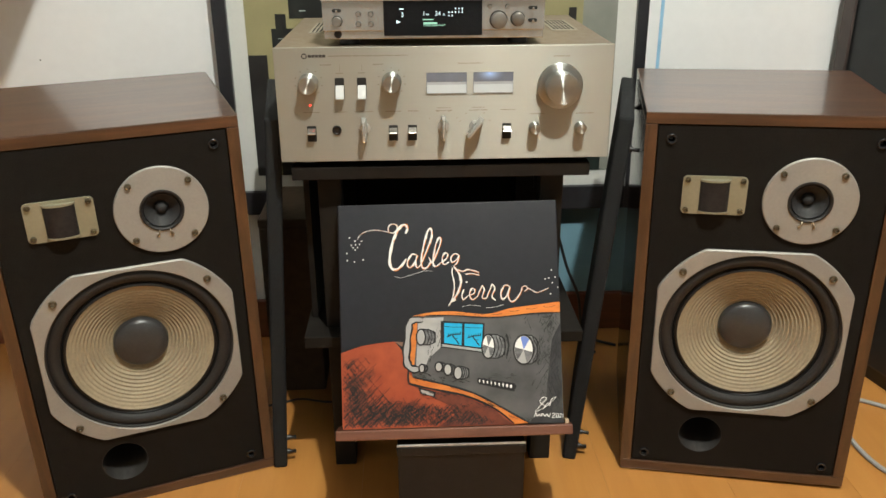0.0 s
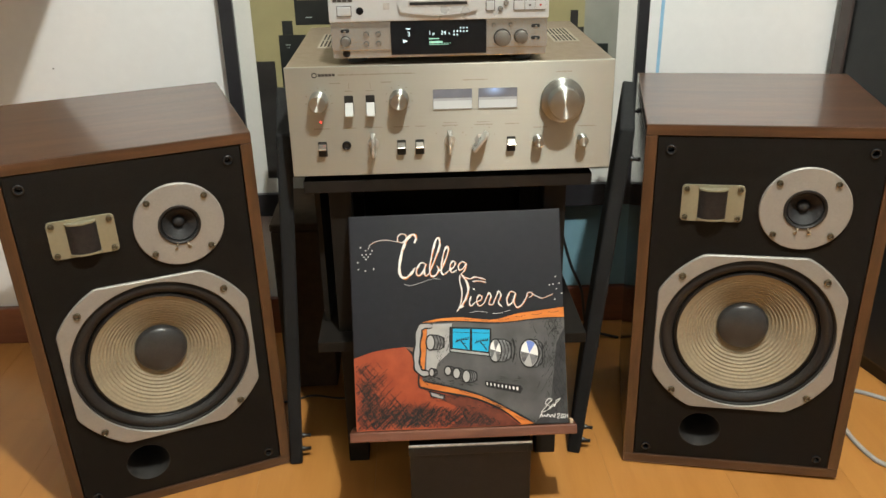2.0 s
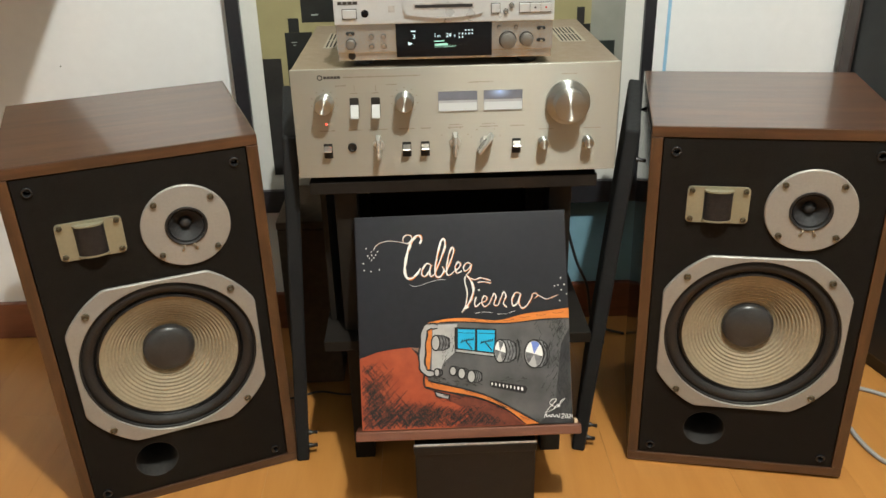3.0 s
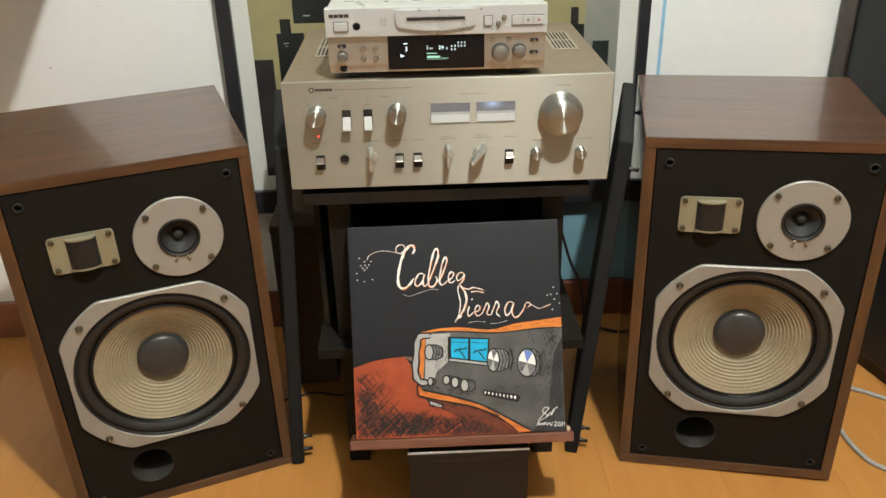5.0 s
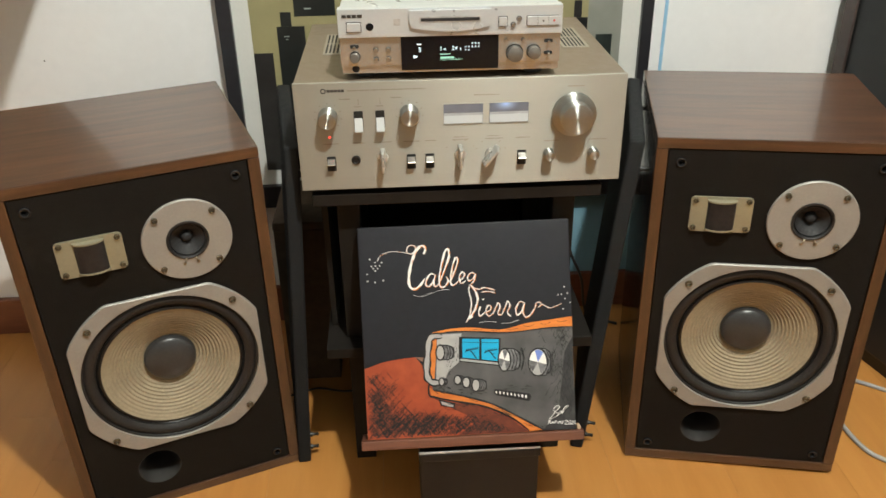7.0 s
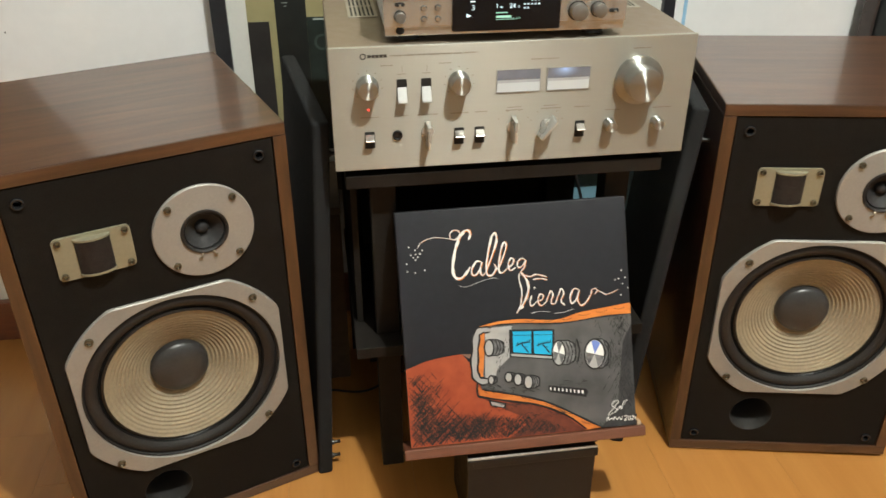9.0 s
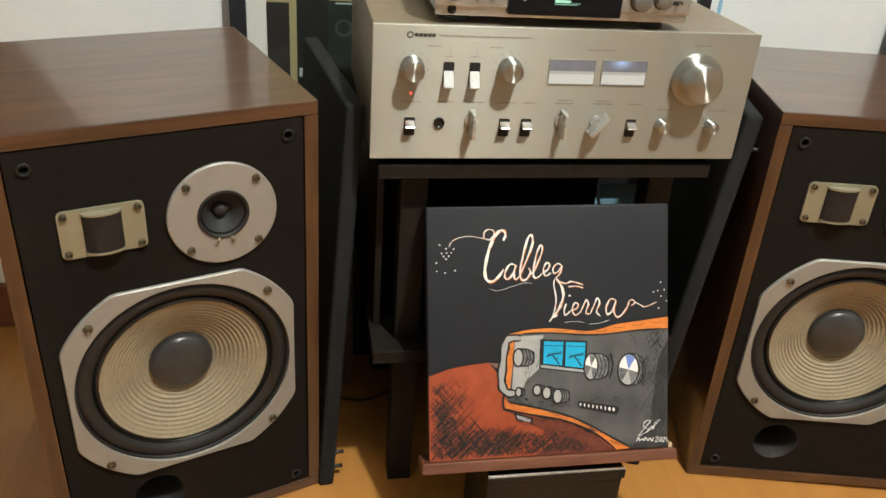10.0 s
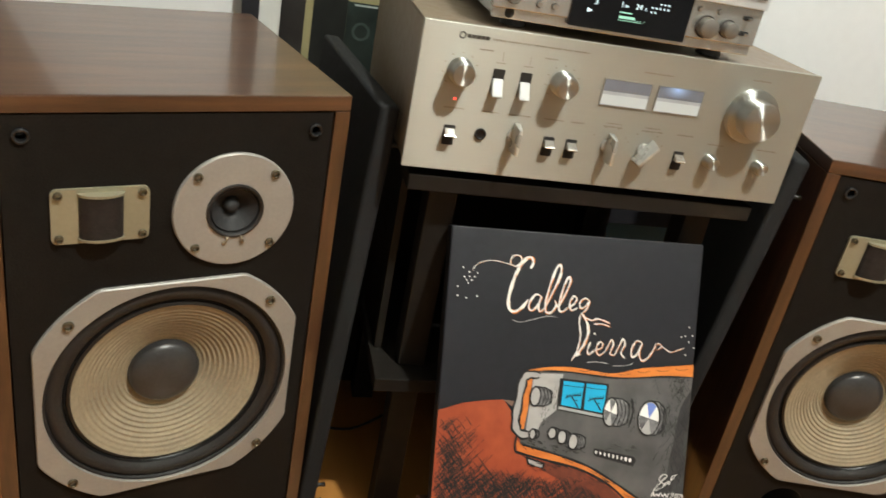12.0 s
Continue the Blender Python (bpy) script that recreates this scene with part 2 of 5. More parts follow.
def holed_plate(x0, x1, z0, z1, y, thick, holes, seg=40):
    """A plate in the xz plane at y with round holes (x, z, radius), as deep as the plate."""
    bm = bmesh.new()
    edges = []
    loops = [[(x0, z0), (x1, z0), (x1, z1), (x0, z1)]]
    loops += [[(hx + r * math.cos(2 * math.pi * i / seg), hz + r * math.sin(2 * math.pi * i / seg)) for i in range(seg)] for hx, hz, r in holes]
    for lp in loops:
        vs = [bm.verts.new((px, y, pz)) for px, pz in lp]
        edges += [bm.edges.new((vs[i], vs[(i + 1) % len(vs)])) for i in range(len(vs))]
    bmesh.ops.triangle_fill(bm, use_beauty=True, use_dissolve=False, edges=edges)
    r = bmesh.ops.extrude_face_region(bm, geom=list(bm.faces))
    bmesh.ops.translate(bm, verts=[v for v in r["geom"] if isinstance(v, bmesh.types.BMVert)], vec=(0, thick, 0))
    return bm


def rounded_rect(w, h, r, seg=5):
    pts = []
    for sx, sz, a0 in ((1, 1, 0), (-1, 1, 90), (-1, -1, 180), (1, -1, 270)):
        for i in range(seg + 1):
            a = radians(a0 + 90 * i / seg)
            pts.append((sx * (w / 2 - r) + r * math.cos(a), sz * (h / 2 - r) + r * math.sin(a)))
    return pts


def slab(pts, y0, y1, cx=0.0, cz=0.0):
    """An outline in the xz plane, given thickness from y0 to y1."""
    bm = bmesh.new()
    f = bm.faces.new([bm.verts.new((cx + px, y0, cz + pz)) for px, pz in pts])
    r = bmesh.ops.extrude_face_region(bm, geom=[f])
    bmesh.ops.translate(bm, verts=[v for v in r["geom"] if isinstance(v, bmesh.types.BMVert)], vec=(0, y1 - y0, 0))
    return bm


def smooth_line(pts, steps=6):
    """Points of a smooth line through pts."""
    out = []
    p = [Vector(q) for q in pts]
    for i in range(len(p) - 1):
        a, b, c, d = p[max(i - 1, 0)], p[i], p[i + 1], p[min(i + 2, len(p) - 1)]
        for k in range(steps):
            t = k / steps
            out.append(0.5 * (2 * b + (c - a) * t + (2 * a - 5 * b + 4 * c - d) * t * t + (3 * b - a - 3 * c + d) * t ** 3))
    return out + [p[-1]]


def tube(bm, pts, r, seg=8, steps=6):
    line = smooth_line(pts, steps)
    rings = []
    for i, q in enumerate(line):
        d = (line[min(i + 1, len(line) - 1)] - line[max(i - 1, 0)]).normalized()
        u = d.cross(Vector((0, 0, 1)) if abs(d.z) < 0.9 else Vector((1, 0, 0))).normalized()
        w = d.cross(u)
        rings.append([bm.verts.new(q + r * (math.cos(2 * math.pi * k / seg) * u + math.sin(2 * math.pi * k / seg) * w)) for k in range(seg)])
    for a, b in zip(rings, rings[1:]):
        for k in range(seg):
            bm.faces.new((a[k], a[(k + 1) % seg], b[(k + 1) % seg], b[k]))
    bm.faces.new(rings[0])
    bm.faces.new(rings[-1])
    return bm


# ---- the room ----
def structure(name, bm, material, label, category):
    return tagged(part(name, bm, material), label, category, kind="structure")


structure("wall_north", boxed(-1.75, 2.35, 1.640, 1.76, 0.0, 2.5), WALL, "white painted wall with faint roller texture", "wall")
structure("wall_west", boxed(-1.87, -1.75, -2.2, 1.76, 0.0, 2.5), WALL_ROOM, "plain unseen wall, darkened to weaken bounce light", "wall")
structure("wall_east", boxed(2.35, 2.47, -2.2, 1.76, 0.0, 2.5), WALL_ROOM, "plain unseen wall, darkened to weaken bounce light", "wall")
structure("wall_south", boxed(-1.87, 2.47, -2.32, -2.2, 0.0, 2.5), WALL_ROOM, "plain unseen wall, darkened to weaken bounce light", "wall")
# Unseen shelf, added to cast the slanted shadow on the north wall
structure("shadow_shelf", boxed(-1.20, -0.329, 1.275, 1.640, 0.950, 0.975, bevel=0.002), WALL_ROOM, "unseen shelf added to shade the upper left of the wall", "shelf")
structure("ceiling", boxed(-1.87, 2.47, -2.32, 1.76, 2.5, 2.6), CEIL, "plain unseen ceiling, toned down to weaken bounce light", "ceiling")
structure("baseboard", boxed(-1.75, 2.35, 1.626, 1.640, 0.0, 0.082, bevel=0.003), BASEBOARD, "red-brown varnished wooden baseboard", "baseboard")
floor = structure("floor", boxed(-1.87, 2.47, -2.32, 1.76, -0.06, -0.003), BLACKPLASTIC, "yellow beech laminate floor with long planks", "floor")


# ---- loudspeakers ----
def screw(parent, x, y, z, r=0.0052, name="screw", material=None):
    bm = turned([(r * 0.5, 0.0015), (r * 0.5, -0.0022), (r * 0.62, -0.003), (r * 0.9, -0.0026), (r, -0.0012), (r, 0.001)], 14, (x, y, z))
    bm2 = lathe(bm, [(0, 0.0006), (r * 0.5, 0.0006)], 6, (x, y, z))
    return part(name, bm2, material or SCREW, parent, smooth=True)


def build_loudspeaker():
    W, H, D, T = 0.3255, 0.5632, 0.298, 0.0158
    ob = thing("loudspeaker", "walnut-veneered three-way loudspeaker without its grille, on the floor", "loudspeaker", "pair of loudspeakers")
    h = W / 2
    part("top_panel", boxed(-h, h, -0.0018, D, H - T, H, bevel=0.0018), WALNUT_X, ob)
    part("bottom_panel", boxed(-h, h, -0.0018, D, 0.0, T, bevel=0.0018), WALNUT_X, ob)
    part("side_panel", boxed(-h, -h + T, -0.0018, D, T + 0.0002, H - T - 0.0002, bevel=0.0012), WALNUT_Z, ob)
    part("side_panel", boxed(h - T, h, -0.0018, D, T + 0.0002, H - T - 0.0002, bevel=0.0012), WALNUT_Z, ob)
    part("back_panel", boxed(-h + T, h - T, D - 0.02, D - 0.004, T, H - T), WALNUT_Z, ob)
    wx, wz, mx, mz, tx, tz, px, pz = 0.0, 0.2460, 0.0532, 0.4480, -0.0678, 0.4525, -0.0490, 0.0720
    baffle = part("baffle", holed_plate(-h + T + 0.0015, h - T - 0.0015, T + 0.0015, H - T - 0.0015, 0.0, 0.016,
                                        [(wx, wz, 0.1240), (mx, mz, 0.030), (px, pz, 0.031)] + [(kx * 0.1284, kz, 0.0042) for kx in (-1, 1) for kz in (0.0330, 0.5280)]), BAFFLE, ob, "matt black textured front baffle")
    # bass driver: truncated round frame, gasket, foam roll, ribbed cone, dust cap
    def outline(a):
        c, s = abs(math.cos(a)), abs(math.sin(a))
        return min(0.1465, 0.1296 / max(c, 1e-6), 0.1290 / max(s, 1e-6))
    woofer = part("woofer_frame", ring_plate(outline, 0.1230, -0.0045, 0.0045, 160, (wx, 0, wz)), SILVER, ob, "satin silver truncated-round driver frame", smooth=True)
    part("gasket", turned([(0.1236, -0.0005), (0.1228, -0.0014), (0.1208, -0.0012), (0.1198, 0.001)], 96, (wx, 0, wz)), RUBBER, woofer, smooth=True)
    roll = [(0.1200 - 0.0157 * i / 10, 0.002 + 0.0020 * i / 10 - 0.0036 * math.sin(math.pi * i / 10)) for i in range(11)]
    part("surround", turned(roll, 96, (wx, 0, wz)), RUBBER, woofer, "black foam surround", smooth=True)
    groove = [(0.1043, 0.0040), (0.1034, 0.0068), (0.1022, 0.0055), (0.1010, 0.0072), (0.0998, 0.0050), (0.0984, 0.0046), (0.0968, 0.0040)]
    part("surround_groove", turned(groove, 96, (wx, 0, wz)), GROOVE, woofer, "glossy black rim glued to the cone", smooth=True)
    prof = []
    for i in range(141):
        f = i / 140
        r = 0.0975 - f * (0.0975 - 0.034)
        y = 0.0045 + 0.0295 * f ** 1.08
        swell = min(1.0, max(0.0, (f - 0.10) / 0.30)) * min(1.0, max(0.0, (0.95 - f) / 0.12))
        prof.append((r, y - (0.00018 + 0.00062 * swell) * math.sin(2 * math.pi * f * 13.0)))
    part("cone", turned(prof, 96, (wx, 0, wz)), CONE, woofer, "cream ribbed paper cone", smooth=True)
    cap = [(0.0365 * math.cos(a), 0.0270 - 0.0130 * math.sin(a)) for a in [math.pi / 2 * i / 14 for i in range(15)]]
    part("dust_cap", turned([(0.0372, 0.034)] + cap[:-1] + [(0.0, 0.0140)], 64, (wx, 0, wz)), DOME, woofer, "dark grey domed dust cap", smooth=True)
    for sx in (-1, 1):
        for sz in (-1, 1):
            screw(woofer, wx + sx * 0.0978, -0.0045, wz - 0.0027 + sz * 0.0972, 0.0053)
    # midrange
    mid = part("midrange_plate", ring_plate(lambda a: 0.0595, 0.0275, -0.004, 0.004, 72, (mx, 0, mz)), SILVER, ob, "round satin silver midrange plate", smooth=True)
    part("midrange_ring", turned([(0.0285, -0.003), (0.0280, -0.0056), (0.0262, -0.0058), (0.0245, -0.0045), (0.0238, 0.0)], 56, (mx, 0, mz)), RUBBER, mid, smooth=True)
    part("midrange_cone", turned([(0.0240, -0.001), (0.0225, -0.0025), (0.0205, -0.0005), (0.0085, 0.011), (0.0080, 0.009), (0.0065, 0.0052), (0.0035, 0.0032), (0, 0.0028)], 56, (mx, 0, mz)),
         PAPER_BLACK, mid, "small black midrange cone", smooth=True)
    for sx in (-1, 1):
        for sz in (-1, 1):
            screw(mid, mx + sx * 0.0372, -0.004, mz + sz * 0.0372, 0.0045)
    for dx in (-0.0085, 0.0085):
        bm = tube(bmesh.new(), [(mx + dx * 0.75, -0.0045, mz - 0.0265), (mx + dx * 0.9, -0.0075, mz - 0.0300), (mx + dx * 1.1, -0.0050, mz - 0.0335)], 0.0011, 6, 3)
        lathe(bm, [(0, -0.0060), (0.0014, -0.0057), (0.0021, -0.0046), (0.0023, -0.004)], 12, (mx + dx * 1.1, 0, mz - 0.0345))
        part("solder_lug", bm, BRASS, mid, smooth=True)
    # super tweeter: plate with a bulging mesh cylinder between two lips
    tw = part("tweeter_plate", slab(rounded_rect(0.0825, 0.0530, 0.006), -0.003, 0.0, tx, tz), GOLDPLATE, ob, "champagne tweeter plate with four screws")
    bm = bmesh.new()
    n = 20
    cols = [[bm.verts.new((tx - 0.0188 * math.cos(math.pi * i / n), -0.003 - 0.0090 * math.sin(math.pi * i / n), tz + z)) for i in range(n + 1)] for z in (-0.0205, 0.0205)]
    for i in range(n):
        bm.faces.new((cols[0][i], cols[0][i + 1], cols[1][i + 1], cols[1][i]))
    part("tweeter_mesh", bm, MESH, tw, "dark perforated half-round tweeter mesh", smooth=True)
    for z0, z1 in ((0.0205, 0.0228), (-0.0228, -0.0205)):
        bm = bmesh.new()
        pts = [(tx - 0.0197 * math.cos(math.pi * i / n), -0.003 - 0.0102 * math.sin(math.pi * i / n)) for i in range(n + 1)]
        f = bm.faces.new([bm.verts.new((a, b, tz + z0)) for a, b in pts])
        r = bmesh.ops.extrude_face_region(bm, geom=[f])
        bmesh.ops.translate(bm, verts=[v for v in r["geom"] if isinstance(v, bmesh.types.BMVert)], vec=(0, 0, z1 - z0))
        part("tweeter_lip", bm, GOLDPLATE, tw)
    for sx in (-1, 1):
        for sz in (-1, 1):
            screw(tw, tx + sx * 0.0351, -0.003, tz + sz * 0.0209, 0.0040)
    part("port_tube", turned([(0.0316, -0.0003), (0.0311, -0.0003), (0.0302, 0.0012), (0.0298, 0.11), (0.0, 0.11)], 48, (px, 0, pz)), PORT, ob, "black round bass port", smooth=True)
    for sx in (-1, 1):
        for z in (0.0330, 0.5280):
            bm = turned([(0.0072, 0.0), (0.0070, -0.0024), (0.0058, -0.0032), (0.0044, -0.0026), (0.0039, -0.0008), (0.0037, 0.010), (0, 0.011)], 20, (sx * 0.1284, 0, z))
            part("grille_socket", bm, SOCKET, ob, "black plastic grille socket", smooth=True)
    return ob


PAD = mat("pale felt", (0.45, 0.38, 0.28), 0.9, bump=0.4, scale=400, vary=0.2)
GROOVE = mat("glossy black rubber", (0.010, 0.0095, 0.009), 0.33, bump=0.3, scale=160, vary=0.3)
SOCKET = mat("shiny black moulded plastic", (0.014, 0.014, 0.0145), 0.22, scale=200, vary=0.2)
PORT = mat("dark grey card tube", (0.019, 0.017, 0.015), 0.75, scale=80, vary=0.2)
R_POSE = pose(0.6331, 1.1303, 0.0045, 0.9, -0.75, -12.42)
L_POSE = pose(-0.2192, 1.1425, 0.0, 1.5, -0.54, 20.06)
right = build_loudspeaker()
right.matrix_basis = R_POSE
left = copy_thing(right, L_POSE)
# thin pads lift one cabinet a little off the floor
for fx, fy, pad in ((-0.145, 0.020, 0.0023), (0.145, 0.020, 0.0062), (-0.145, 0.275, 0.0062), (0.145, 0.275, 0.0102)):
    part("foot", turned([(0, 0.0), (0.0085, 0.0), (0.0090, pad * 0.5), (0.0085, pad), (0, pad)], 20, (fx, fy, -pad), Matrix.Rotation(radians(90), 4, "X")), PAD, right, "pale felt pad", smooth=True)


# ---- the pair of grilles, stood on edge beside the rack ----
def build_grille(peg_side):
    """Panel in local axes: x through its thickness, y along its depth, z up; pegs stick out of one face."""
    ob = thing("speaker_grille", "black cloth loudspeaker grille stood on edge on the floor", "speaker grille", "pair of speaker grilles")
    T, D, H = 0.021, 0.296, 0.556
    bm = boxed(0.0, T, 0.0, D, 0.0, H, bevel=0.005, seg=3)
    part("cloth_panel", bm, CLOTH, ob, smooth=True)
    x = T if peg_side > 0 else 0.0
    for y in (0.016, D - 0.016):
        for z in (0.020, 0.046, H - 0.046):
            if z == 0.020 and y > 0.1:
                continue
            rot = Matrix.Rotation(radians(-90 * peg_side), 4, "Z")
            bm = turned([(0.0042, 0.002), (0.0042, -0.004), (0.0026, -0.005), (0.0026, -0.011), (0.0034, -0.012), (0.0026, -0.014), (0, -0.0145)], 12, (x, y, z), rot.inverted())
            part("peg", bm, BLACKPLASTIC, ob, smooth=True)
    return ob


grille_l = build_grille(1)
lean_l = math.degrees(math.atan2(0.033, 0.556))
grille_l.matrix_basis = pose(-0.067, 1.190, 0, 0, lean_l, 8.0)
grille_r = build_grille(1)
lean_r = math.degrees(math.atan2(0.049, 0.556))
grille_r.matrix_basis = pose(0.388, 1.193, 0, 0, lean_r, -14.5)


# ---- the rack ----
def build_rack():
    ob = thing("hifi_rack", "low black-brown lacquered two-tier rack under the amplifier", "rack")
    part("top_shelf", boxed(0.000, 0.398, 1.170, 1.515, 0.477, 0.4945, bevel=0.0015), RACK, ob)
    part("lower_shelf", boxed(0.000, 0.402, 1.165, 1.515, 0.226, 0.2435, bevel=0.0015), RACK, ob)
    for x in (0.030, 0.336):
        for y in (1.195, 1.455):
            part("upper_leg", boxed(x, x + 0.032, y, y + 0.032, 0.244, 0.4768, bevel=0.0015), RACK, ob)
            part("lower_leg", boxed(x, x + 0.032, y, y + 0.032, 0.0, 0.2258, bevel=0.0015), RACK, ob)
    # Dark panels added in place of the deep shade inside the rack
    part("back_panel", boxed(0.002, 0.398, 1.4995, 1.5095, 0.2440, 0.4768), RACK, ob)
    part("side_panel", boxed(0.006, 0.014, 1.230, 1.4990, 0.2440, 0.4768), RACK, ob)
    part("back_panel", boxed(0.002, 0.400, 1.4995, 1.5095, 0.0, 0.2258), RACK, ob)
    return ob


build_rack()


# Added block whose brown stands for the dim wall beside the rack
def build_shade_block():
    ob = thing("dark_crate", "brown block in place of the shaded wall behind the rack", "box")
    part("body", boxed(-0.100, -0.006, 1.418, 1.600, 0.0, 0.318, bevel=0.003), SHADE_BROWN, ob)
    part("block_top", boxed(-0.101, -0.005, 1.417, 1.601, 0.3182, 0.333, bevel=0.003), SHADE_BROWN, ob)
    return ob


SHADE_BROWN = mat("brown of the shaded wall", (0.080, 0.056, 0.037), 0.7, bump=0.1, scale=60, vary=0.2, spec=0.2)
build_shade_block()


# ---- the amplifier ----
def build_amplifier():
    """Front in the plane y = 0, x from 0 to 0.430, z from 0 to 0.147."""
    ob = thing("amplifier", "champagne aluminium vintage stereo amplifier with two level meters, switched on", "amplifier")
    W, H, D = 0.430, 0.147, 0.325
    part("chassis", boxed(0.004, W - 0.004, 0.006, D, 0.004, H - 0.0035, bevel=0.0015), BLACKPLASTIC, ob)
    part("top_cover", boxed(0.001, W - 0.001, 0.0062, D, H - 0.0034, H - 0.0005, bevel=0.001), COVER, ob, "bronze-brown steel top cover")
    for x in (0.001, W - 0.0034):
        part("side_cover", boxed(x, x + 0.0024, 0.0062, D, 0.006, H - 0.0036), COVER, ob)
    front = part("front_panel", boxed(0.0, W, 0.0, 0.006, 0.0, H, bevel=0.0008), ALU, ob, "brushed champagne aluminium front panel")
    # two vents in the cover, with slots
    for vx in (0.030, 0.372):
        vent = part("vent", boxed(vx, vx + 0.037, 0.135, 0.250, H - 0.0004, H + 0.0006), VENT, ob, "slotted ventilation panel")
        for row in range(2):
            for k in range(6):
                x0 = vx + 0.0035 + k * 0.0053
                y0 = 0.141 + row * 0.055
                part("slot", boxed(x0, x0 + 0.0024, y0, y0 + 0.048, H + 0.0007, H + 0.0010), HOLE, vent)
    for x in (0.03, W - 0.03):
        for y in (0.04, D - 0.04):
            part("foot", turned([(0, 0.0095), (0.011, 0.0095), (0.012, 0.0), (0, 0)], 20, (x, y, -0.0095), Matrix.Rotation(radians(90), 4, "X")), BLACKPLASTIC, ob)

    def knob(name, x, z, r, length, skirt=0.0, label=""):
        k = part(name, turned([(0, -length + 0.0003), (r * 0.88, -length), (r * 0.97, -length + 0.0009), (r, -length + 0.003), (r, -0.004), (r * 1.02, 0.0), (0, 0)], 64), TURNED, ob, label, smooth=True)
        k.location = (x, 0, z)
        if skirt:
            part("skirt", turned([(r, -0.009), (skirt * 0.93, -0.0085), (skirt, -0.007), (skirt, 0.0)], 64), TURNED, k, smooth=True)
        return k

    knob("control_knob", 0.042, 0.103, 0.0115, 0.020, 0.0125)
    knob("control_knob", 0.147, 0.1035, 0.0115, 0.020, 0.0125)
    knob("volume_knob", 0.362, 0.0957, 0.0207, 0.027, 0.0288, "large turned aluminium volume knob")
    knob("small_knob", 0.331, 0.0420, 0.0070, 0.014, 0.0)
    knob("small_knob", 0.391, 0.0415, 0.0070, 0.014, 0.0)

    def blade(x, z, turn):
        bm = turned([(0, -0.003), (0.0072, -0.0025), (0.0076, 0)], 32)
        box(bm, -0.0033, 0.0033, -0.020, -0.002, -0.0155, 0.0145, 0.0010)
        for v in bm.verts:
            if v.co.y < -0.012:
                v.co.x *= 0.5
                v.co.z = v.co.z * 0.9 - 0.001
        bmesh.ops.transform(bm, matrix=Matrix.Translation((x, 0, z)) @ Matrix.Rotation(radians(turn), 4, "Y"), verts=bm.verts)
        part("selector_lever", bm, LEVER, ob, "satin blade-shaped selector lever", smooth=True)

    blade(0.110, 0.044, 0)
    blade(0.2125, 0.045, 0)
    blade(0.2535, 0.0445, 38)

    def paddle(x, z, up, tall):
        w = 0.0118
        pl = part("switch_slot", slab(rounded_rect(w, tall, 0.0012, 3), -0.0006, 0.0, x, z), HOLE, ob, "black switch slot")
        if up:
            prof = [(0.0, 0.0072), (-0.0016, 0.0075), (-0.0098, 0.0022), (-0.0102, 0.0012), (-0.0094, 0.0004), (-0.0030, 0.0002), (0.0, -0.0015)]
        else:
            prof = [(0.0, 0.0030), (-0.0012, 0.0032), (-0.0100, -0.0120), (-0.0102, -0.0132), (-0.0092, -0.0140), (-0.0030, -0.0122), (0.0, -0.0115)]
        bm = bmesh.new()
        f = bm.faces.new([bm.verts.new((x - 0.0053, py, z + pz)) for py, pz in prof])
        r = bmesh.ops.extrude_face_region(bm, geom=[f])
        bmesh.ops.translate(bm, verts=[v for v in r["geom"] if isinstance(v, bmesh.types.BMVert)], vec=(0.0106, 0, 0))
        bmesh.ops.bevel(bm, geom=list(bm.edges), offset=0.0004, segments=1, affect="EDGES")
        part("lever", bm, SWITCH if not up else CHROME, pl, "pale rocker lever" if not up else "chrome wedge-shaped lever")

    for x, z, up, tall in ((0.081, 0.0965, False, 0.025), (0.1090, 0.0965, False, 0.025), (0.0422, 0.0375, True, 0.0205),
                           (0.1475, 0.0370, True, 0.0205), (0.1722, 0.0370, True, 0.0205), (0.2950, 0.0375, True, 0.0205)):
        paddle(x, z, up, tall)
    part("headphone_jack", turned([(0.0060, 0.0), (0.0060, -0.0018), (0.0047, -0.0022), (0.0038, -0.0012), (0.0036, -0.0005), (0, -0.0004)], 24, (0.0745, 0, 0.0420)), BLACKPLASTIC, ob, smooth=True)
    part("power_light", turned([(0, -0.0014), (0.0008, -0.0011), (0.0012, 0)], 14, (0.0422, 0, 0.0745)), LED_RED, ob, "glowing red power light", smooth=True)
    # level meters behind windows
    for x0, x1 in ((0.1912, 0.2426), (0.2510, 0.3020)):
        cx, cz, w, hh = (x0 + x1) / 2, 0.1010, x1 - x0, 0.0265
        meter = part("meter_window", slab(rounded_rect(w, hh, 0.0008, 2), -0.0008, 0.0, cx, cz), METER_SPOT if x0 > 0.25 else METER, ob, "lit level meter behind clear glass")
        bm = bmesh.new()
        box(bm, cx - w / 2 - 0.0005, cx + w / 2 + 0.0005, -0.0012, 0, cz + hh / 2, cz + hh / 2 + 0.0005)
        box(bm, cx - w / 2 - 0.0005, cx + w / 2 + 0.0005, -0.0012, 0, cz - hh / 2 - 0.0005, cz - hh / 2)
        box(bm, cx - w / 2 - 0.0005, cx - w / 2, -0.0012, 0, cz - hh / 2, cz + hh / 2)
        box(bm, cx + w / 2, cx + w / 2 + 0.0005, -0.0012, 0, cz - hh / 2, cz + hh / 2)
        part("meter_bezel", bm, ALU, meter)
        part("meter_card", boxed(x0 + 0.0004, x1 - 0.0004, -0.0011, -0.0009, cz - hh / 2 + 0.0004, cz - 0.0022), METER_WHITE, meter, "white card of the meter")
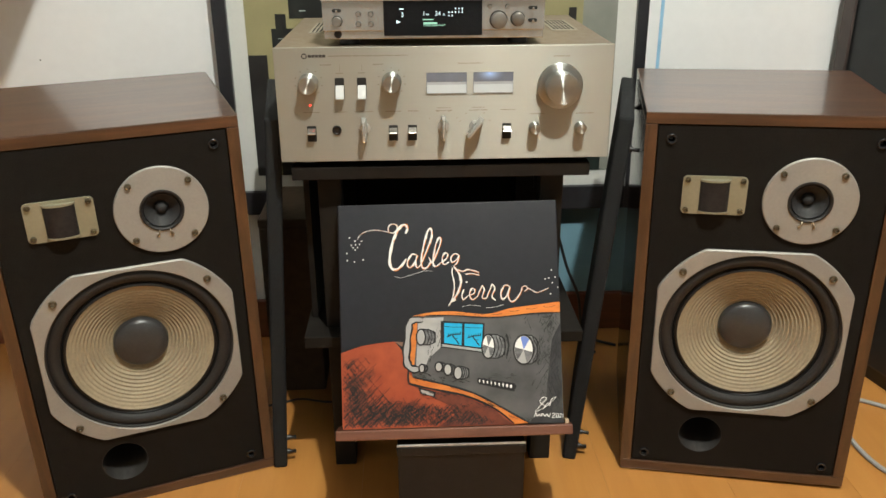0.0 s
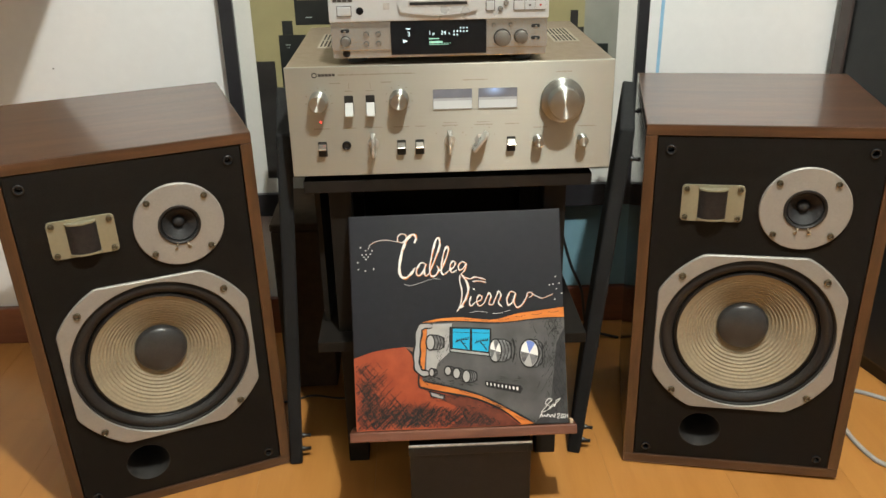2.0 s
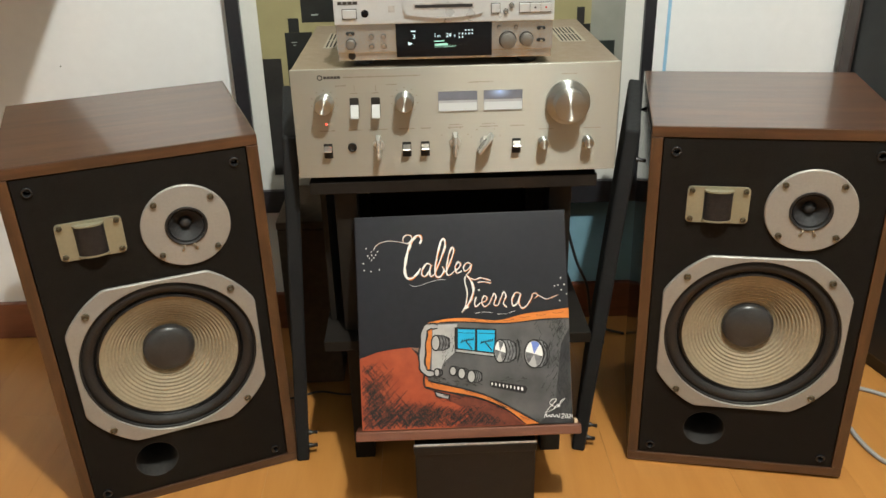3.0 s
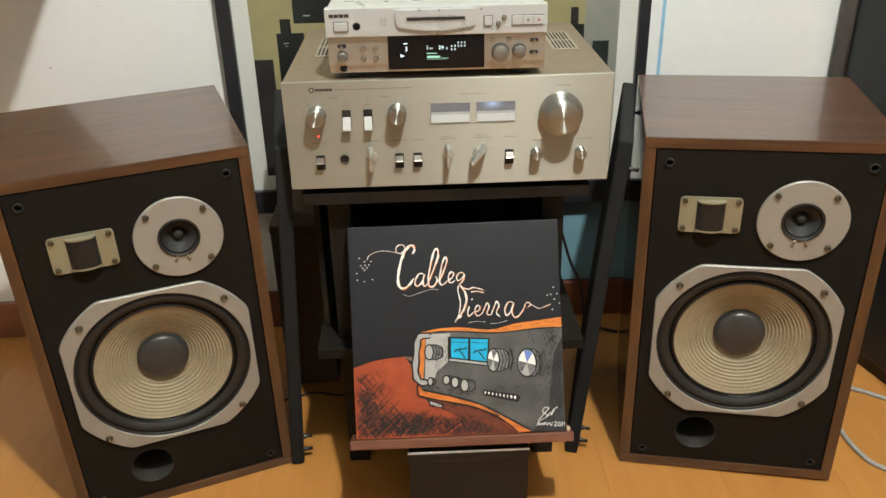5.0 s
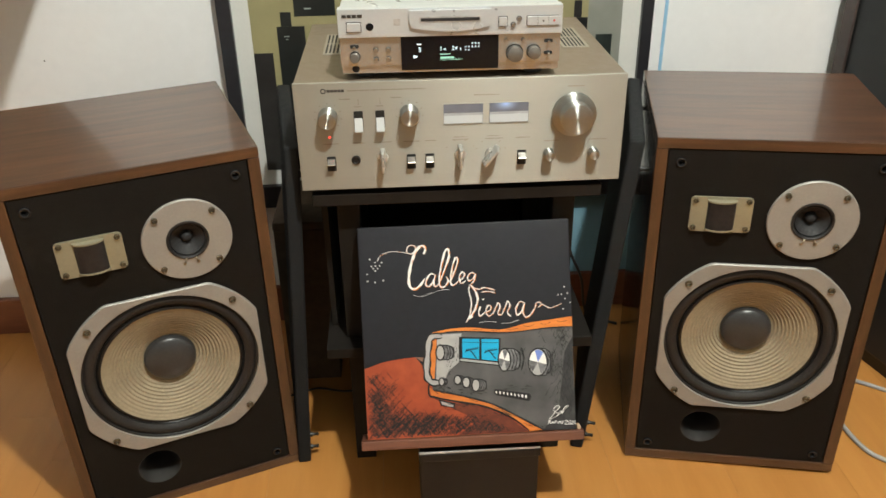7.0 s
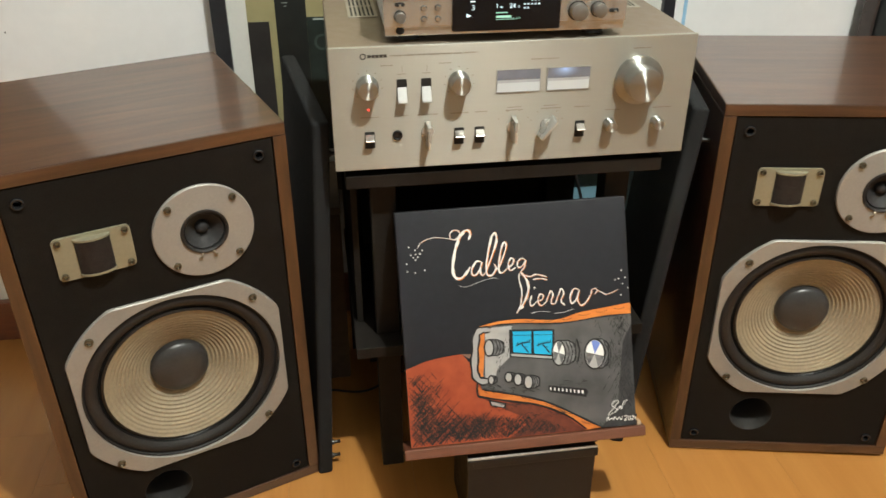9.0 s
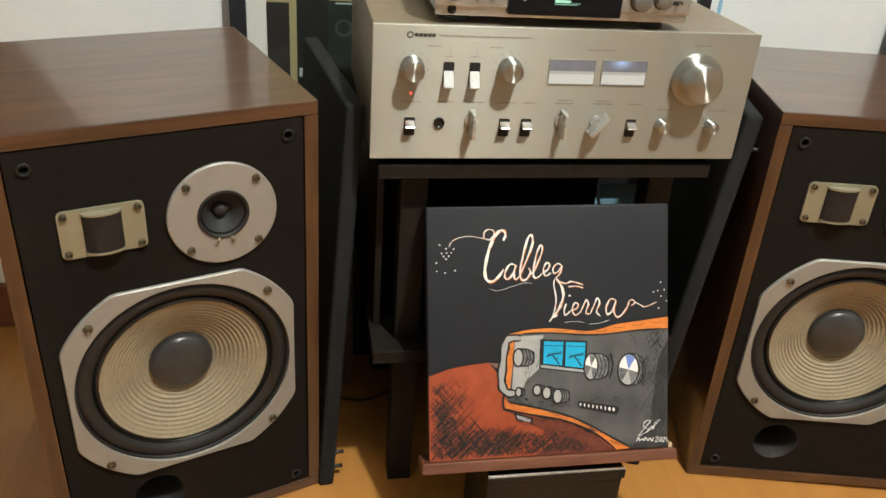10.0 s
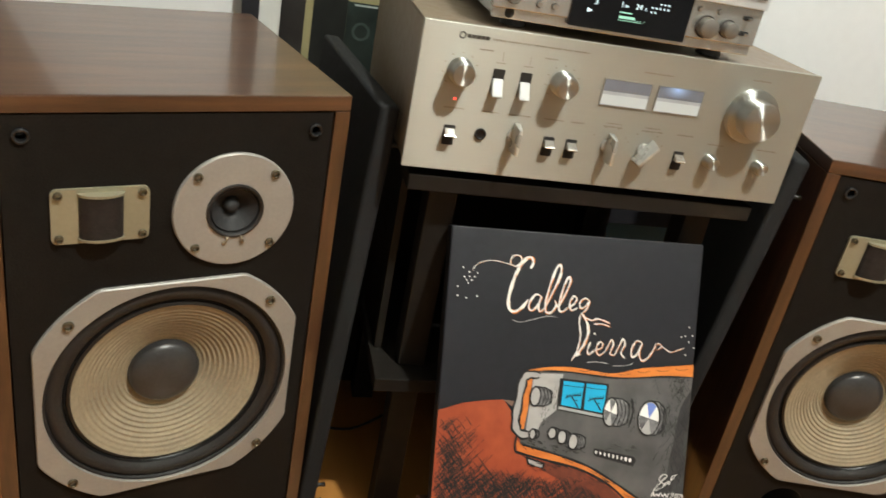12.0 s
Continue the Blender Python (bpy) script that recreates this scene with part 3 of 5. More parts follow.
        # Middle tone painted for the fade from bright card to dark dial
        part("meter_fade_strip", boxed(x0 + 0.0004, x1 - 0.0004, -0.0010, -0.0009, cz - 0.0022, cz + 0.0012), METER_PALE, meter)
        bm = bmesh.new()
        for k in range(9):
            box(bm, cx - 0.019 + k * 0.0047, cx - 0.0184 + k * 0.0047, -0.0012, -0.0009, cz + 0.0016, cz + 0.0032)
        part("meter_scale", bm, PRINT, meter)
    # prints: unreadable legends as bars
    bm = bmesh.new()
    lathe(bm, [(0.0022, -0.0002), (0.0036, -0.0002)], 20, (0.0385, 0, 0.1365))
    part("maker_emblem", bm, LOGO, ob)
    for k, (a, b) in enumerate(((0.0432, 0.0472), (0.0478, 0.0516), (0.0522, 0.0562), (0.0568, 0.0606), (0.0612, 0.0650))):
        bm = boxed(a, b, -0.0003, 0.0, 0.1348, 0.1382)
        part("maker_mark", bm, LOGO, ob)
    legends = [(0.069, 0.108, 0.1363, 0.0014), (0.110, 0.150, 0.1363, 0.0014), (0.152, 0.168, 0.1363, 0.0014), (0.058, 0.072, 0.1255, 0.0012), (0.124, 0.139, 0.1255, 0.0012),
               (0.077, 0.086, 0.1150, 0.0010), (0.105, 0.114, 0.1150, 0.0010), (0.231, 0.263, 0.1255, 0.0012), (0.353, 0.373, 0.1330, 0.0014),
               (0.033, 0.053, 0.0655, 0.0013), (0.072, 0.088, 0.0655, 0.0013), (0.099, 0.122, 0.0655, 0.0013), (0.138, 0.158, 0.0655, 0.0013), (0.167, 0.181, 0.0655, 0.0013),
               (0.203, 0.224, 0.0655, 0.0013), (0.205, 0.222, 0.0690, 0.0010), (0.246, 0.270, 0.0655, 0.0013), (0.249, 0.266, 0.0690, 0.0010), (0.287, 0.306, 0.0655, 0.0013),
               (0.325, 0.344, 0.0595, 0.0012), (0.385, 0.408, 0.0595, 0.0012)]
    for a, b, z, t in legends:
        bm = bmesh.new()
        lx, k = a, 0
        while lx < b - 0.0006:
            wide = (0.0013, 0.0010, 0.0015, 0.0008)[k % 4]
            box(bm, lx, min(lx + wide, b), -0.0002, 0.0, z - t / 2, z + t / 2)
            lx += wide + (0.0018 if k % 8 == 7 else 0.0006)
            k += 1
        part("legend", bm, PRINT, ob)
    # tick marks round the rotary controls
    for kx, kz, kr, n, start, sweep in ((0.042, 0.103, 0.0172, 9, 225, 270), (0.147, 0.1035, 0.0172, 9, 225, 270), (0.2125, 0.045, 0.0205, 4, 150, 120), (0.2535, 0.0445, 0.0205, 5, 160, 140)):
        bm = bmesh.new()
        for k in range(n):
            a = radians(start - sweep * k / (n - 1))
            tx, tz = kx + kr * math.cos(a), kz + kr * math.sin(a)
            box(bm, tx - 0.0007, tx + 0.0007, -0.0002, 0.0, tz - 0.0005, tz + 0.0005)
        part("tick_marks", bm, PRINT, ob)
    for x in (0.082, 0.110):
        part("legend_line", boxed(x - 0.0002, x + 0.0002, -0.0002, 0, 0.117, 0.1255), PRINT, ob)
    return ob


SWITCH = mat("pale satin switch plastic", (0.42, 0.43, 0.42), 0.36, metal=0.2, scale=200, vary=0.03)
METER_PALE = mat("pale blue strip for the meter's light fade", (0.40, 0.43, 0.46), 0.3, scale=30, vary=0.2, coat=0.5)
VENT = mat("grey-beige vent panel", (0.36, 0.33, 0.27), 0.45, metal=0.3, scale=200, vary=0.08)
METER = mat("grey-blue meter dial", (0.17, 0.19, 0.235), 0.25, scale=30, vary=0.15, coat=0.6)


def spot_dial():
    """A dial whose material glows pale blue in a spot near its upper edge."""
    m = mat("grey-blue meter dial with a glowing blue spot", (0.17, 0.19, 0.235), 0.25, scale=30, vary=0.15, coat=0.6)
    n, l = m.node_tree.nodes, m.node_tree.links
    tc, mp, g = n.new("ShaderNodeTexCoord"), n.new("ShaderNodeMapping"), n.new("ShaderNodeTexGradient")
    g.gradient_type = "QUADRATIC_SPHERE"
    mp.inputs["Location"].default_value = (-0.272 / 0.020, 0, -0.1125 / 0.012)
    mp.inputs["Scale"].default_value = (1 / 0.020, 1 / 0.5, 1 / 0.012)
    l.new(tc.outputs["Object"], mp.inputs["Vector"])
    l.new(mp.outputs[0], g.inputs[0])
    mul = n.new("ShaderNodeMath")
    mul.operation = "MULTIPLY"
    mul.inputs[1].default_value = 0.75
    l.new(g.outputs["Fac"], mul.inputs[0])
    b = n["Principled BSDF"]
    b.inputs["Emission Color"].default_value = (0.40, 0.62, 1.0, 1)
    l.new(mul.outputs[0], b.inputs["Emission Strength"])
    return m


METER_SPOT = spot_dial()
METER_WHITE = glow("white lit meter card", (0.76, 0.83, 0.84), 0.14)
amp = build_amplifier()
amp.matrix_basis = pose(-0.0110, 1.1655, 0.504, 0, 0, -0.2)


# ---- the minidisc deck ----
def build_deck():
    """Front in the plane y = 0, x from 0 to 0.276, z from 0 to 0.082."""
    ob = thing("minidisc_deck", "small silver minidisc deck playing, on top of the amplifier", "minidisc deck")
    W, H, D = 0.276, 0.082, 0.250
    part("case", boxed(0.002, W - 0.002, 0.012, D, 0.002, H, bevel=0.0015), MD_SILVER, ob)
    part("lower_front", boxed(0.0, W, 0.0015, 0.012, 0.010, 0.0465, bevel=0.0008), MD_LOWER, ob)
    part("base_strip", boxed(0.001, W - 0.001, 0.0045, 0.012, 0.0, 0.0098, bevel=0.0008), MD_LOWER, ob)
    part("upper_front", boxed(-0.0005, W + 0.0005, -0.004, 0.012, 0.0468, H, bevel=0.0012), MD_SILVER, ob, "bright silver upper front")
    for x in (0.03, W - 0.03):
        for y in (0.03, D - 0.03):
            part("foot", turned([(0, 0.008), (0.012, 0.008), (0.013, 0.0), (0, 0)], 20, (x, y, -0.008), Matrix.Rotation(radians(90), 4, "X")), BLACKPLASTIC, ob)
    win = part("display_window", slab(rounded_rect(0.122, 0.044, 0.0012, 3), -0.0016, 0.002, 0.137, 0.0262), DISPLAY, ob, "black display window with lit characters")
    # disc slot in a scooped tray
    bm = bmesh.new()
    pts = [(-0.050, 0.0125), (0.050, 0.0125), (0.0505, 0.0), (0.048, -0.008)] + [(0.042 - 0.084 * i / 10, -0.0095 - 0.0042 * math.sin(math.pi * i / 10)) for i in range(11)] + [(-0.048, -0.008), (-0.0505, 0.0)]
    tray = part("slot_tray", slab(pts, -0.0072, -0.004, 0.1375, 0.0665), MD_SILVER, ob, "raised silver tray round the slot")
    part("slot_lid", boxed(0.1000, 0.1750, -0.0076, -0.0072, 0.0640, 0.0715), EDGE_SILVER, tray)
    part("disc_slot", boxed(0.1015, 0.1735, -0.0081, -0.0076, 0.0660, 0.0698), HOLE, tray)
    part("power_button", boxed(0.0105, 0.0275, -0.0066, -0.004, 0.0545, 0.0655, bevel=0.001), MD_SILVER, ob)
    part("button_outline", boxed(0.0097, 0.0283, -0.0043, -0.004, 0.0537, 0.0663), LOGO, ob)
    part("remote_sensor", turned([(0, -0.0046), (0.0046, -0.0044), (0.0048, -0.004)], 24, (0.0385, 0, 0.0600)), DISPLAY, ob)
    part("format_badge", boxed(0.068, 0.076, -0.0043, -0.004, 0.0610, 0.0690), EDGE_SILVER, ob)
    for a, b in ((0.0050, 0.0104), (0.0112, 0.0166), (0.0174, 0.0230), (0.0238, 0.0298)):
        bm = boxed(a, b, -0.0044, -0.004, 0.0712, 0.0752)
        part("maker_mark", bm, LOGO, ob)

    def button(x, z, r, length=0.003, y=0.0015, name="button", material=None):
        part(name, turned([(0, -length), (r * 0.85, -length), (r, -length + 0.0008), (r, 0.0)], 24, (x, y, z)), material or CHROME, ob, smooth=True)
        if name == "button":
            part("button_ring", turned([(r, -0.0005), (r * 1.2, -0.0004), (r * 1.22, 0.0)], 24, (x, y, z)), LOGO, ob)

    for x in (0.0445, 0.0600):
        for z in (0.0185, 0.0305):
            button(x, z, 0.0029)
    for x, z, r, ln in ((0.2185, 0.0225, 0.0096, 0.012), (0.2425, 0.0235, 0.0078, 0.011), (0.0180, 0.0220, 0.0058, 0.009)):
        button(x, z, r, ln, name="dial", material=DIAL)
        part("dial_ring", turned([(r * 0.98, -0.0008), (r * 1.16, -0.0006), (r * 1.18, 0.0)], 32, (x, 0.0015, z)), LOGO, ob)
    for x, z in ((0.2075, 0.0385), (0.2290, 0.0385)):
        button(x, z, 0.0022)
    for x, z in ((0.2155, 0.0590), (0.2225, 0.0660)):
        button(x, z, 0.0028, y=-0.004)
    button(0.0180, 0.0060, 0.0050, 0.0006, 0.0045, "headphone_jack", HOLE)
    for x, z in ((0.0180, 0.0350), (0.2610, 0.0365), (0.2610, 0.0215)):
        part("toggle_slot", slab(rounded_rect(0.0110, 0.0042, 0.0018, 4), 0.0008, 0.0016, x, z), HOLE, ob)
        part("toggle", boxed(x - 0.0015, x + 0.0015, -0.0048, 0.0008, z - 0.0016, z + 0.0012, bevel=0.0005), CHROME, ob)
    part("eject_button", boxed(0.1975, 0.2075, -0.0066, -0.004, 0.0575, 0.0685, bevel=0.0008), MD_SILVER, ob)
    part("button_outline", boxed(0.1967, 0.2083, -0.0043, -0.004, 0.0567, 0.0693), LOGO, ob)
    part("button_outline", boxed(0.2317, 0.2723, -0.0043, -0.004, 0.0567, 0.0693), LOGO, ob)
    for a in (0.2325, 0.2458, 0.2591):
        part("transport_button", boxed(a, a + 0.0129, -0.0062, -0.004, 0.0575, 0.0685, bevel=0.0006), MD_SILVER, ob)
    for x, c in ((0.2523, LOGO), (0.2656, LED_DULL)):
        part("button_mark", turned([(0, -0.0066), (0.0013, -0.0065), (0.0014, -0.0060)], 12, (x, 0, 0.063)), c, ob)
    # what the display shows
    def lit(text, x, z, size, material=VFD):
        cu = bpy.data.curves.new("characters", "FONT")
        cu.body, cu.size, cu.extrude = text, size, 0.0001
        tmp = bpy.data.objects.new("characters", cu)
        me = bpy.data.meshes.new_from_object(tmp)
        bpy.data.objects.remove(tmp)
        me.materials.clear()
        me.materials.append(material)
        o = new("characters", me)
        o.parent = win
        o.matrix_basis = pose(x, -0.0019, z, 90, 0, 0)
        return o
    lit("3", 0.0970, 0.0272, 0.0082)
    lit("1", 0.1240, 0.0285, 0.0072)
    lit("m", 0.1285, 0.0285, 0.0050)
    lit("24", 0.1395, 0.0285, 0.0072)
    lit("s", 0.1495, 0.0285, 0.0055)
    bm = bmesh.new()
    f = bm.faces.new([bm.verts.new(p) for p in ((0.0915, -0.0018, 0.0235), (0.0975, -0.0018, 0.0210), (0.0915, -0.0018, 0.0190))])
    part("play_mark", bm, VFD, win)
    part("indicator_bar", boxed(0.0955, 0.1010, -0.0019, -0.0017, 0.0358, 0.0372), VFD, win)
    for row, n in ((0, 2), (1, 5), (2, 3)):
        for i in range(n):
            x = 0.1560 + i * 0.0041 + (0.0082 if row == 2 else 0)
            part("indicator_dot", boxed(x, x + 0.0015, -0.0019, -0.0017, 0.0272 + row * 0.0042, 0.0290 + row * 0.0042), VFD, win)
    bm = boxed(0.1250, 0.1420, -0.0019, -0.0017, 0.0178, 0.0205)
    box(bm, 0.1245, 0.1375, -0.0019, -0.0017, 0.0230, 0.0242)
    box(bm, 0.1245, 0.1500, -0.0019, -0.0017, 0.0160, 0.0165)
    for i in range(3):
        box(bm, 0.1440 + i * 0.0035, 0.1450 + i * 0.0035, -0.0019, -0.0017, 0.0172, 0.0182)
    part("level_bar", bm, VFD_GREEN, win)
    return ob


LED_DULL = mat("red printed dot", (0.45, 0.04, 0.03), 0.4, scale=100)
deck = build_deck()
deck.matrix_basis = pose(0.0525, 1.1705, 0.6595, 0, 0, -1.2)


# ---- the framed poster behind the rack ----
def build_poster():
    """Frame in local axes: x across, y into the wall, z up from the lower outer edge."""
    ob = thing("framed_poster", "large black-framed poster with white mat behind glass, against the wall", "framed poster")
    W, H, F, M = 0.772, 1.05, 0.0245, 0.030
    LB = 0.045
    part("frame_side", boxed(0.0, F, 0.0, 0.022, 0.0, H, bevel=0.0015), FRAME_BLACK, ob)
    part("frame_side", boxed(W - F + 0.004, W, 0.0, 0.022, 0.0, H, bevel=0.0015), FRAME_BLACK, ob)
    part("frame_rail", boxed(F, W - F + 0.004, 0.0003, 0.022, 0.0, LB, bevel=0.0015), FRAME_BLACK, ob)
    part("frame_rail", boxed(F, W - F + 0.004, 0.0003, 0.022, H - F, H, bevel=0.0015), FRAME_BLACK, ob)
    part("backing", boxed(F - 0.004, W - F + 0.008, 0.012, 0.018, LB - 0.004, H - F + 0.004), MAT_WHITE, ob, "white passe-partout card")
    x0, x1, z0 = F + M, W - F - M, LB + 0.030
    pic = part("print", boxed(x0, x1, 0.0112, 0.0118, z0, H - F - M), POSTER_YELLOW, ob, "print of dark hi-fi boxes on a yellow ground")

    def shape(a, b, c, d, material, up=0):
        part("printed_shape", boxed(a, b, 0.0108 - up * 0.0003, 0.0111 - up * 0.0003, c, d), material, pic)

    # printed forms, left to right
    shape(x0, x0 + 0.034, z0, 0.298, POSTER_DARK)
    shape(x0 + 0.045, x0 + 0.094, z0, 0.344, POSTER_BLACK)
    shape(x0 + 0.053, x0 + 0.072, 0.3441, 0.369, POSTER_BLACK)
    shape(x0 + 0.078, x0 + 0.150, 0.361, 0.430, POSTER_BLACK)
    shape(x0 + 0.0941, x0 + 0.150, z0, 0.303, POSTER_GREEN)
    shape(x0 + 0.056, x0 + 0.066, 0.326, 0.3272, POSTER_PALE, 1)
    shape(x0 + 0.059, x0 + 0.064, 0.321, 0.322, POSTER_PALE, 1)
    shape(x0 + 0.096, x0 + 0.108, 0.373, 0.375, POSTER_PALE, 1)
    shape(x0 + 0.048, x0 + 0.056, 0.184, 0.198, POSTER_PALE, 1)
    shape(x0 + 0.104, x0 + 0.138, 0.298, 0.3005, POSTER_PALE, 1)
    shape(x0 + 0.084, x0 + 0.1495, 0.404, 0.426, POSTER_STRIP, 1)
    shape(x0 + 0.112, x0 + 0.1490, 0.411, 0.422, POSTER_DARK, 2)
    shape(x0 + 0.124, x0 + 0.146, 0.4125, 0.4135, POSTER_PALE, 3)
    part("printed_ring", turned([(0.0095, 0.0100), (0.0135, 0.0100)], 28, (x0 + 0.117, 0, 0.262)), POSTER_GREEN_L, pic)
    shape(x1 - 0.062, x1, z0, H - F - M - 0.001, POSTER_GREY)
    shape(x1 - 0.100, x1 - 0.0625, z0, 0.345, POSTER_BLACK)
    shape(x1 - 0.088, x1 - 0.074, 0.3452, 0.375, POSTER_DARK)
    shape(x1 - 0.046, x1 - 0.016, z0, 0.314, POSTER_GREEN, 1)
    return ob


POSTER_YELLOW = mat("yellow ochre print", (0.28, 0.25, 0.125), 0.5, scale=20, vary=0.1)
POSTER_BLACK = mat("black print", (0.012, 0.014, 0.013), 0.35, scale=40, vary=0.3)
POSTER_DARK = mat("near-black brown print", (0.022, 0.021, 0.020), 0.35, scale=40, vary=0.3)
POSTER_GREEN = mat("dark green-black print", (0.016, 0.024, 0.021), 0.35, scale=40, vary=0.4)
POSTER_GREEN_L = mat("grey-green print", (0.055, 0.075, 0.068), 0.35, scale=40, vary=0.3)
POSTER_PALE = mat("pale grey print", (0.35, 0.40, 0.38), 0.4, scale=40, vary=0.1)
POSTER_STRIP = mat("pale olive print", (0.30, 0.29, 0.17), 0.4, scale=40, vary=0.15)
POSTER_GREY = mat("grey-green gradient print", (0.27, 0.275, 0.24), 0.4, scale=9, dark=(0.15, 0.16, 0.135))
poster = build_poster()
poster.matrix_basis = pose(-0.1835, 1.606, 0.274, -1.0, 0, 0)

tagged(part("blue_sheet", boxed(0.395, 0.640, 1.6340, 1.6396, 0.084, 0.45, bevel=0.001), BLUE), "light blue sheet fixed to the wall behind the poster", "sheet")
tagged(part("blue_tape", boxed(0.6165, 0.6225, 1.6385, 1.6397, 0.45, 1.3), TAPE), "thin vertical strip of sky blue tape on the wall", "tape")


tagged(part("nail", turned([(0, -0.002), (0.0012, -0.0018), (0.0012, 0.0)], 10, (-0.502, 1.640, 0.566)), BLACKPLASTIC), "tiny dark nail head in the white wall", "nail")


# ---- tall black cabinet ----
def build_cabinet():
    ob = thing("tall_cabinet", "tall black lacquered cabinet standing against the wall", "cabinet")
    part("body", boxed(0.0, 0.55, 0.0, 0.44, 0.03, 1.60, bevel=0.006), CAB_BLACK, ob)
    part("plinth", boxed(0.012, 0.54, 0.012, 0.43, 0.0, 0.0298), BLACKPLASTIC, ob)
    part("edge_strip", boxed(-0.006, -0.0002, 0.410, 0.438, 0.03, 1.60, bevel=0.002), CAB_EDGE, ob, "dark brown edge strip")
    return ob


CAB_BLACK = mat("black lacquer", (0.010, 0.011, 0.011), 0.45, scale=30, vary=0.3, bump=0.05)
CAB_EDGE = mat("dark brown edge", (0.05, 0.038, 0.034), 0.5, scale=60, vary=0.2)
cab = build_cabinet()
cab.matrix_basis = pose(1.040, 1.175, 0, 0, 0, 13.5)


# ---- box, book stand and painting in front of the rack ----
def build_box():
    ob = thing("black_box", "black leatherette box with worn silver upper edge, on the floor", "box")
    part("body", boxed(0.1315, 0.3045, 1.0425, 1.150, 0.0, 0.1415, bevel=0.002), BOXBLACK, ob)
    part("rim", boxed(0.1305, 0.3055, 1.0405, 1.0430, 0.1402, 0.1432, bevel=0.0006), EDGE_SILVER, ob, "worn silver rim")
    part("lid_edge", boxed(0.1303, 0.3057, 1.0396, 1.0424, 0.1262, 0.1400, bevel=0.0012), BOXBLACK, ob)
    for x in (0.1303, 0.2985):
        part("corner_fold", boxed(x, x + 0.0072, 1.0388, 1.0395, 0.1275, 0.1395, bevel=0.0003), BOXBLACK, ob)
    return ob


build_box()

LEAN = 24.7
CANVAS = pose(0.2075, 1.0475, 0.1665, 0, -0.9, -1.2) @ pose(0, 0, 0, -LEAN, 0, 0)


def build_stand():
    ob = thing("book_stand", "reddish brown wooden book stand on the black box", "book stand", m=CANVAS)
    part("ledge", boxed(-0.158, 0.160, -0.005, 0.035, -0.0145, -0.0006, bevel=0.002), LEDGE, ob, "reddish brown wooden ledge")
    part("ledge_chip", boxed(0.1508, 0.1558, 0.0005, 0.0125, -0.0005, 0.0052, bevel=0.0008), PALE_WOOD, ob, "bare pale wood chip")
    part("back_board", boxed(-0.120, 0.120, 0.020, 0.030, 0.0, 0.250, bevel=0.002), LEDGE, ob)
    return ob


stand = build_stand()
stand_m = CANVAS.inverted()
part("base", boxed(0.082, 0.352, 1.058, 1.160, 0.1434, 0.1478, bevel=0.001, m=stand_m), BLACKPLASTIC, stand)


def build_painting():
    """Canvas in local axes: x across from its middle, z up from its lower edge, front at y = 0."""
    ob = thing("painting", "square canvas painting of a hi-fi receiver with orange lettering on black", "painting", m=CANVAS)
    part("canvas", boxed(-0.149, 0.149, 0.0, 0.019, 0.0, 0.302, bevel=0.0022, seg=3), PAINT_BLACK, ob, "black-painted stretched canvas", smooth=True)
    return ob


def paint(name, colour, vary=0.15, scale=60.0, stretch=(1, 1, 1), dark=None):
    return mat(name, colour, 0.6, spec=0.35, bump=0.25, scale=scale, vary=vary, stretch=stretch, dark=dark)


PAINT_BLACK = paint("charcoal black paint", (0.0092, 0.0100, 0.0142), 0.18, 90)
painting = build_painting()


def layered(name, bm, material):
    for f in bm.faces:
        if f.normal.y > 0:
            f.normal_flip()
    me = bpy.data.meshes.new(name)
    bm.to_mesh(me)
    bm.free()
    me.materials.append(material)
    ob = new(name, me)
    ob.parent = painting
    return ob


def patch(name, pts, layer, material):
    """A flat patch of paint; points in millimetres from the middle of the canvas's lower edge."""
    bm = bmesh.new()
    vs = [bm.verts.new((px / 1000, -0.00014 * layer - 0.0001, pz / 1000)) for px, pz in pts]
    edges = [bm.edges.new((vs[i], vs[(i + 1) % len(vs)])) for i in range(len(vs))]
    bmesh.ops.triangle_fill(bm, use_beauty=True, use_dissolve=False, edges=edges)
    bm.normal_update()
    return layered(name, bm, material)


def stroke(name, pts, width, layer, material):
    """A brush stroke through points in millimetres, thinner at its ends."""
    if name.startswith("lettering"):
        width *= 0.86
    elif name == "painted_line":
        width *= 1.35
    line = smooth_line([(px, 0, pz) for px, pz in pts], 5)
    bm = bmesh.new()
    y = -0.00014 * layer - 0.0001
    rows = []
    for i, q in enumerate(line):
        d = (line[min(i + 1, len(line) - 1)] - line[max(i - 1, 0)]).normalized()
        f = i / (len(line) - 1)
        w = width / 2 * min(1.0, 0.45 + 5 * min(f, 1 - f)) * (1 + 0.18 * math.sin(i * 0.9))
        s = Vector((-d.z, 0, d.x)) * w
        rows.append([bm.verts.new(((q + k * s).x / 1000, y - 0.00002 * (i % 2), (q + k * s).z / 1000)) for k in (-1, 1)])
    for a, b in zip(rows, rows[1:]):
        bm.faces.new((a[0], a[1], b[1], b[0]))
    bm.normal_update()
    return layered(name, bm, material)


P_RED = paint("brick red-orange paint", (0.40, 0.085, 0.030), scale=45, dark=(0.26, 0.045, 0.018))
P_TAN = paint("dull brown paint", (0.20, 0.12, 0.085))
P_GREY = paint("mid grey brushed paint", (0.125, 0.123, 0.121), scale=25, dark=(0.055, 0.055, 0.056))
P_LIGHT = paint("light grey paint", (0.46, 0.45, 0.44), scale=50, dark=(0.30, 0.295, 0.29))
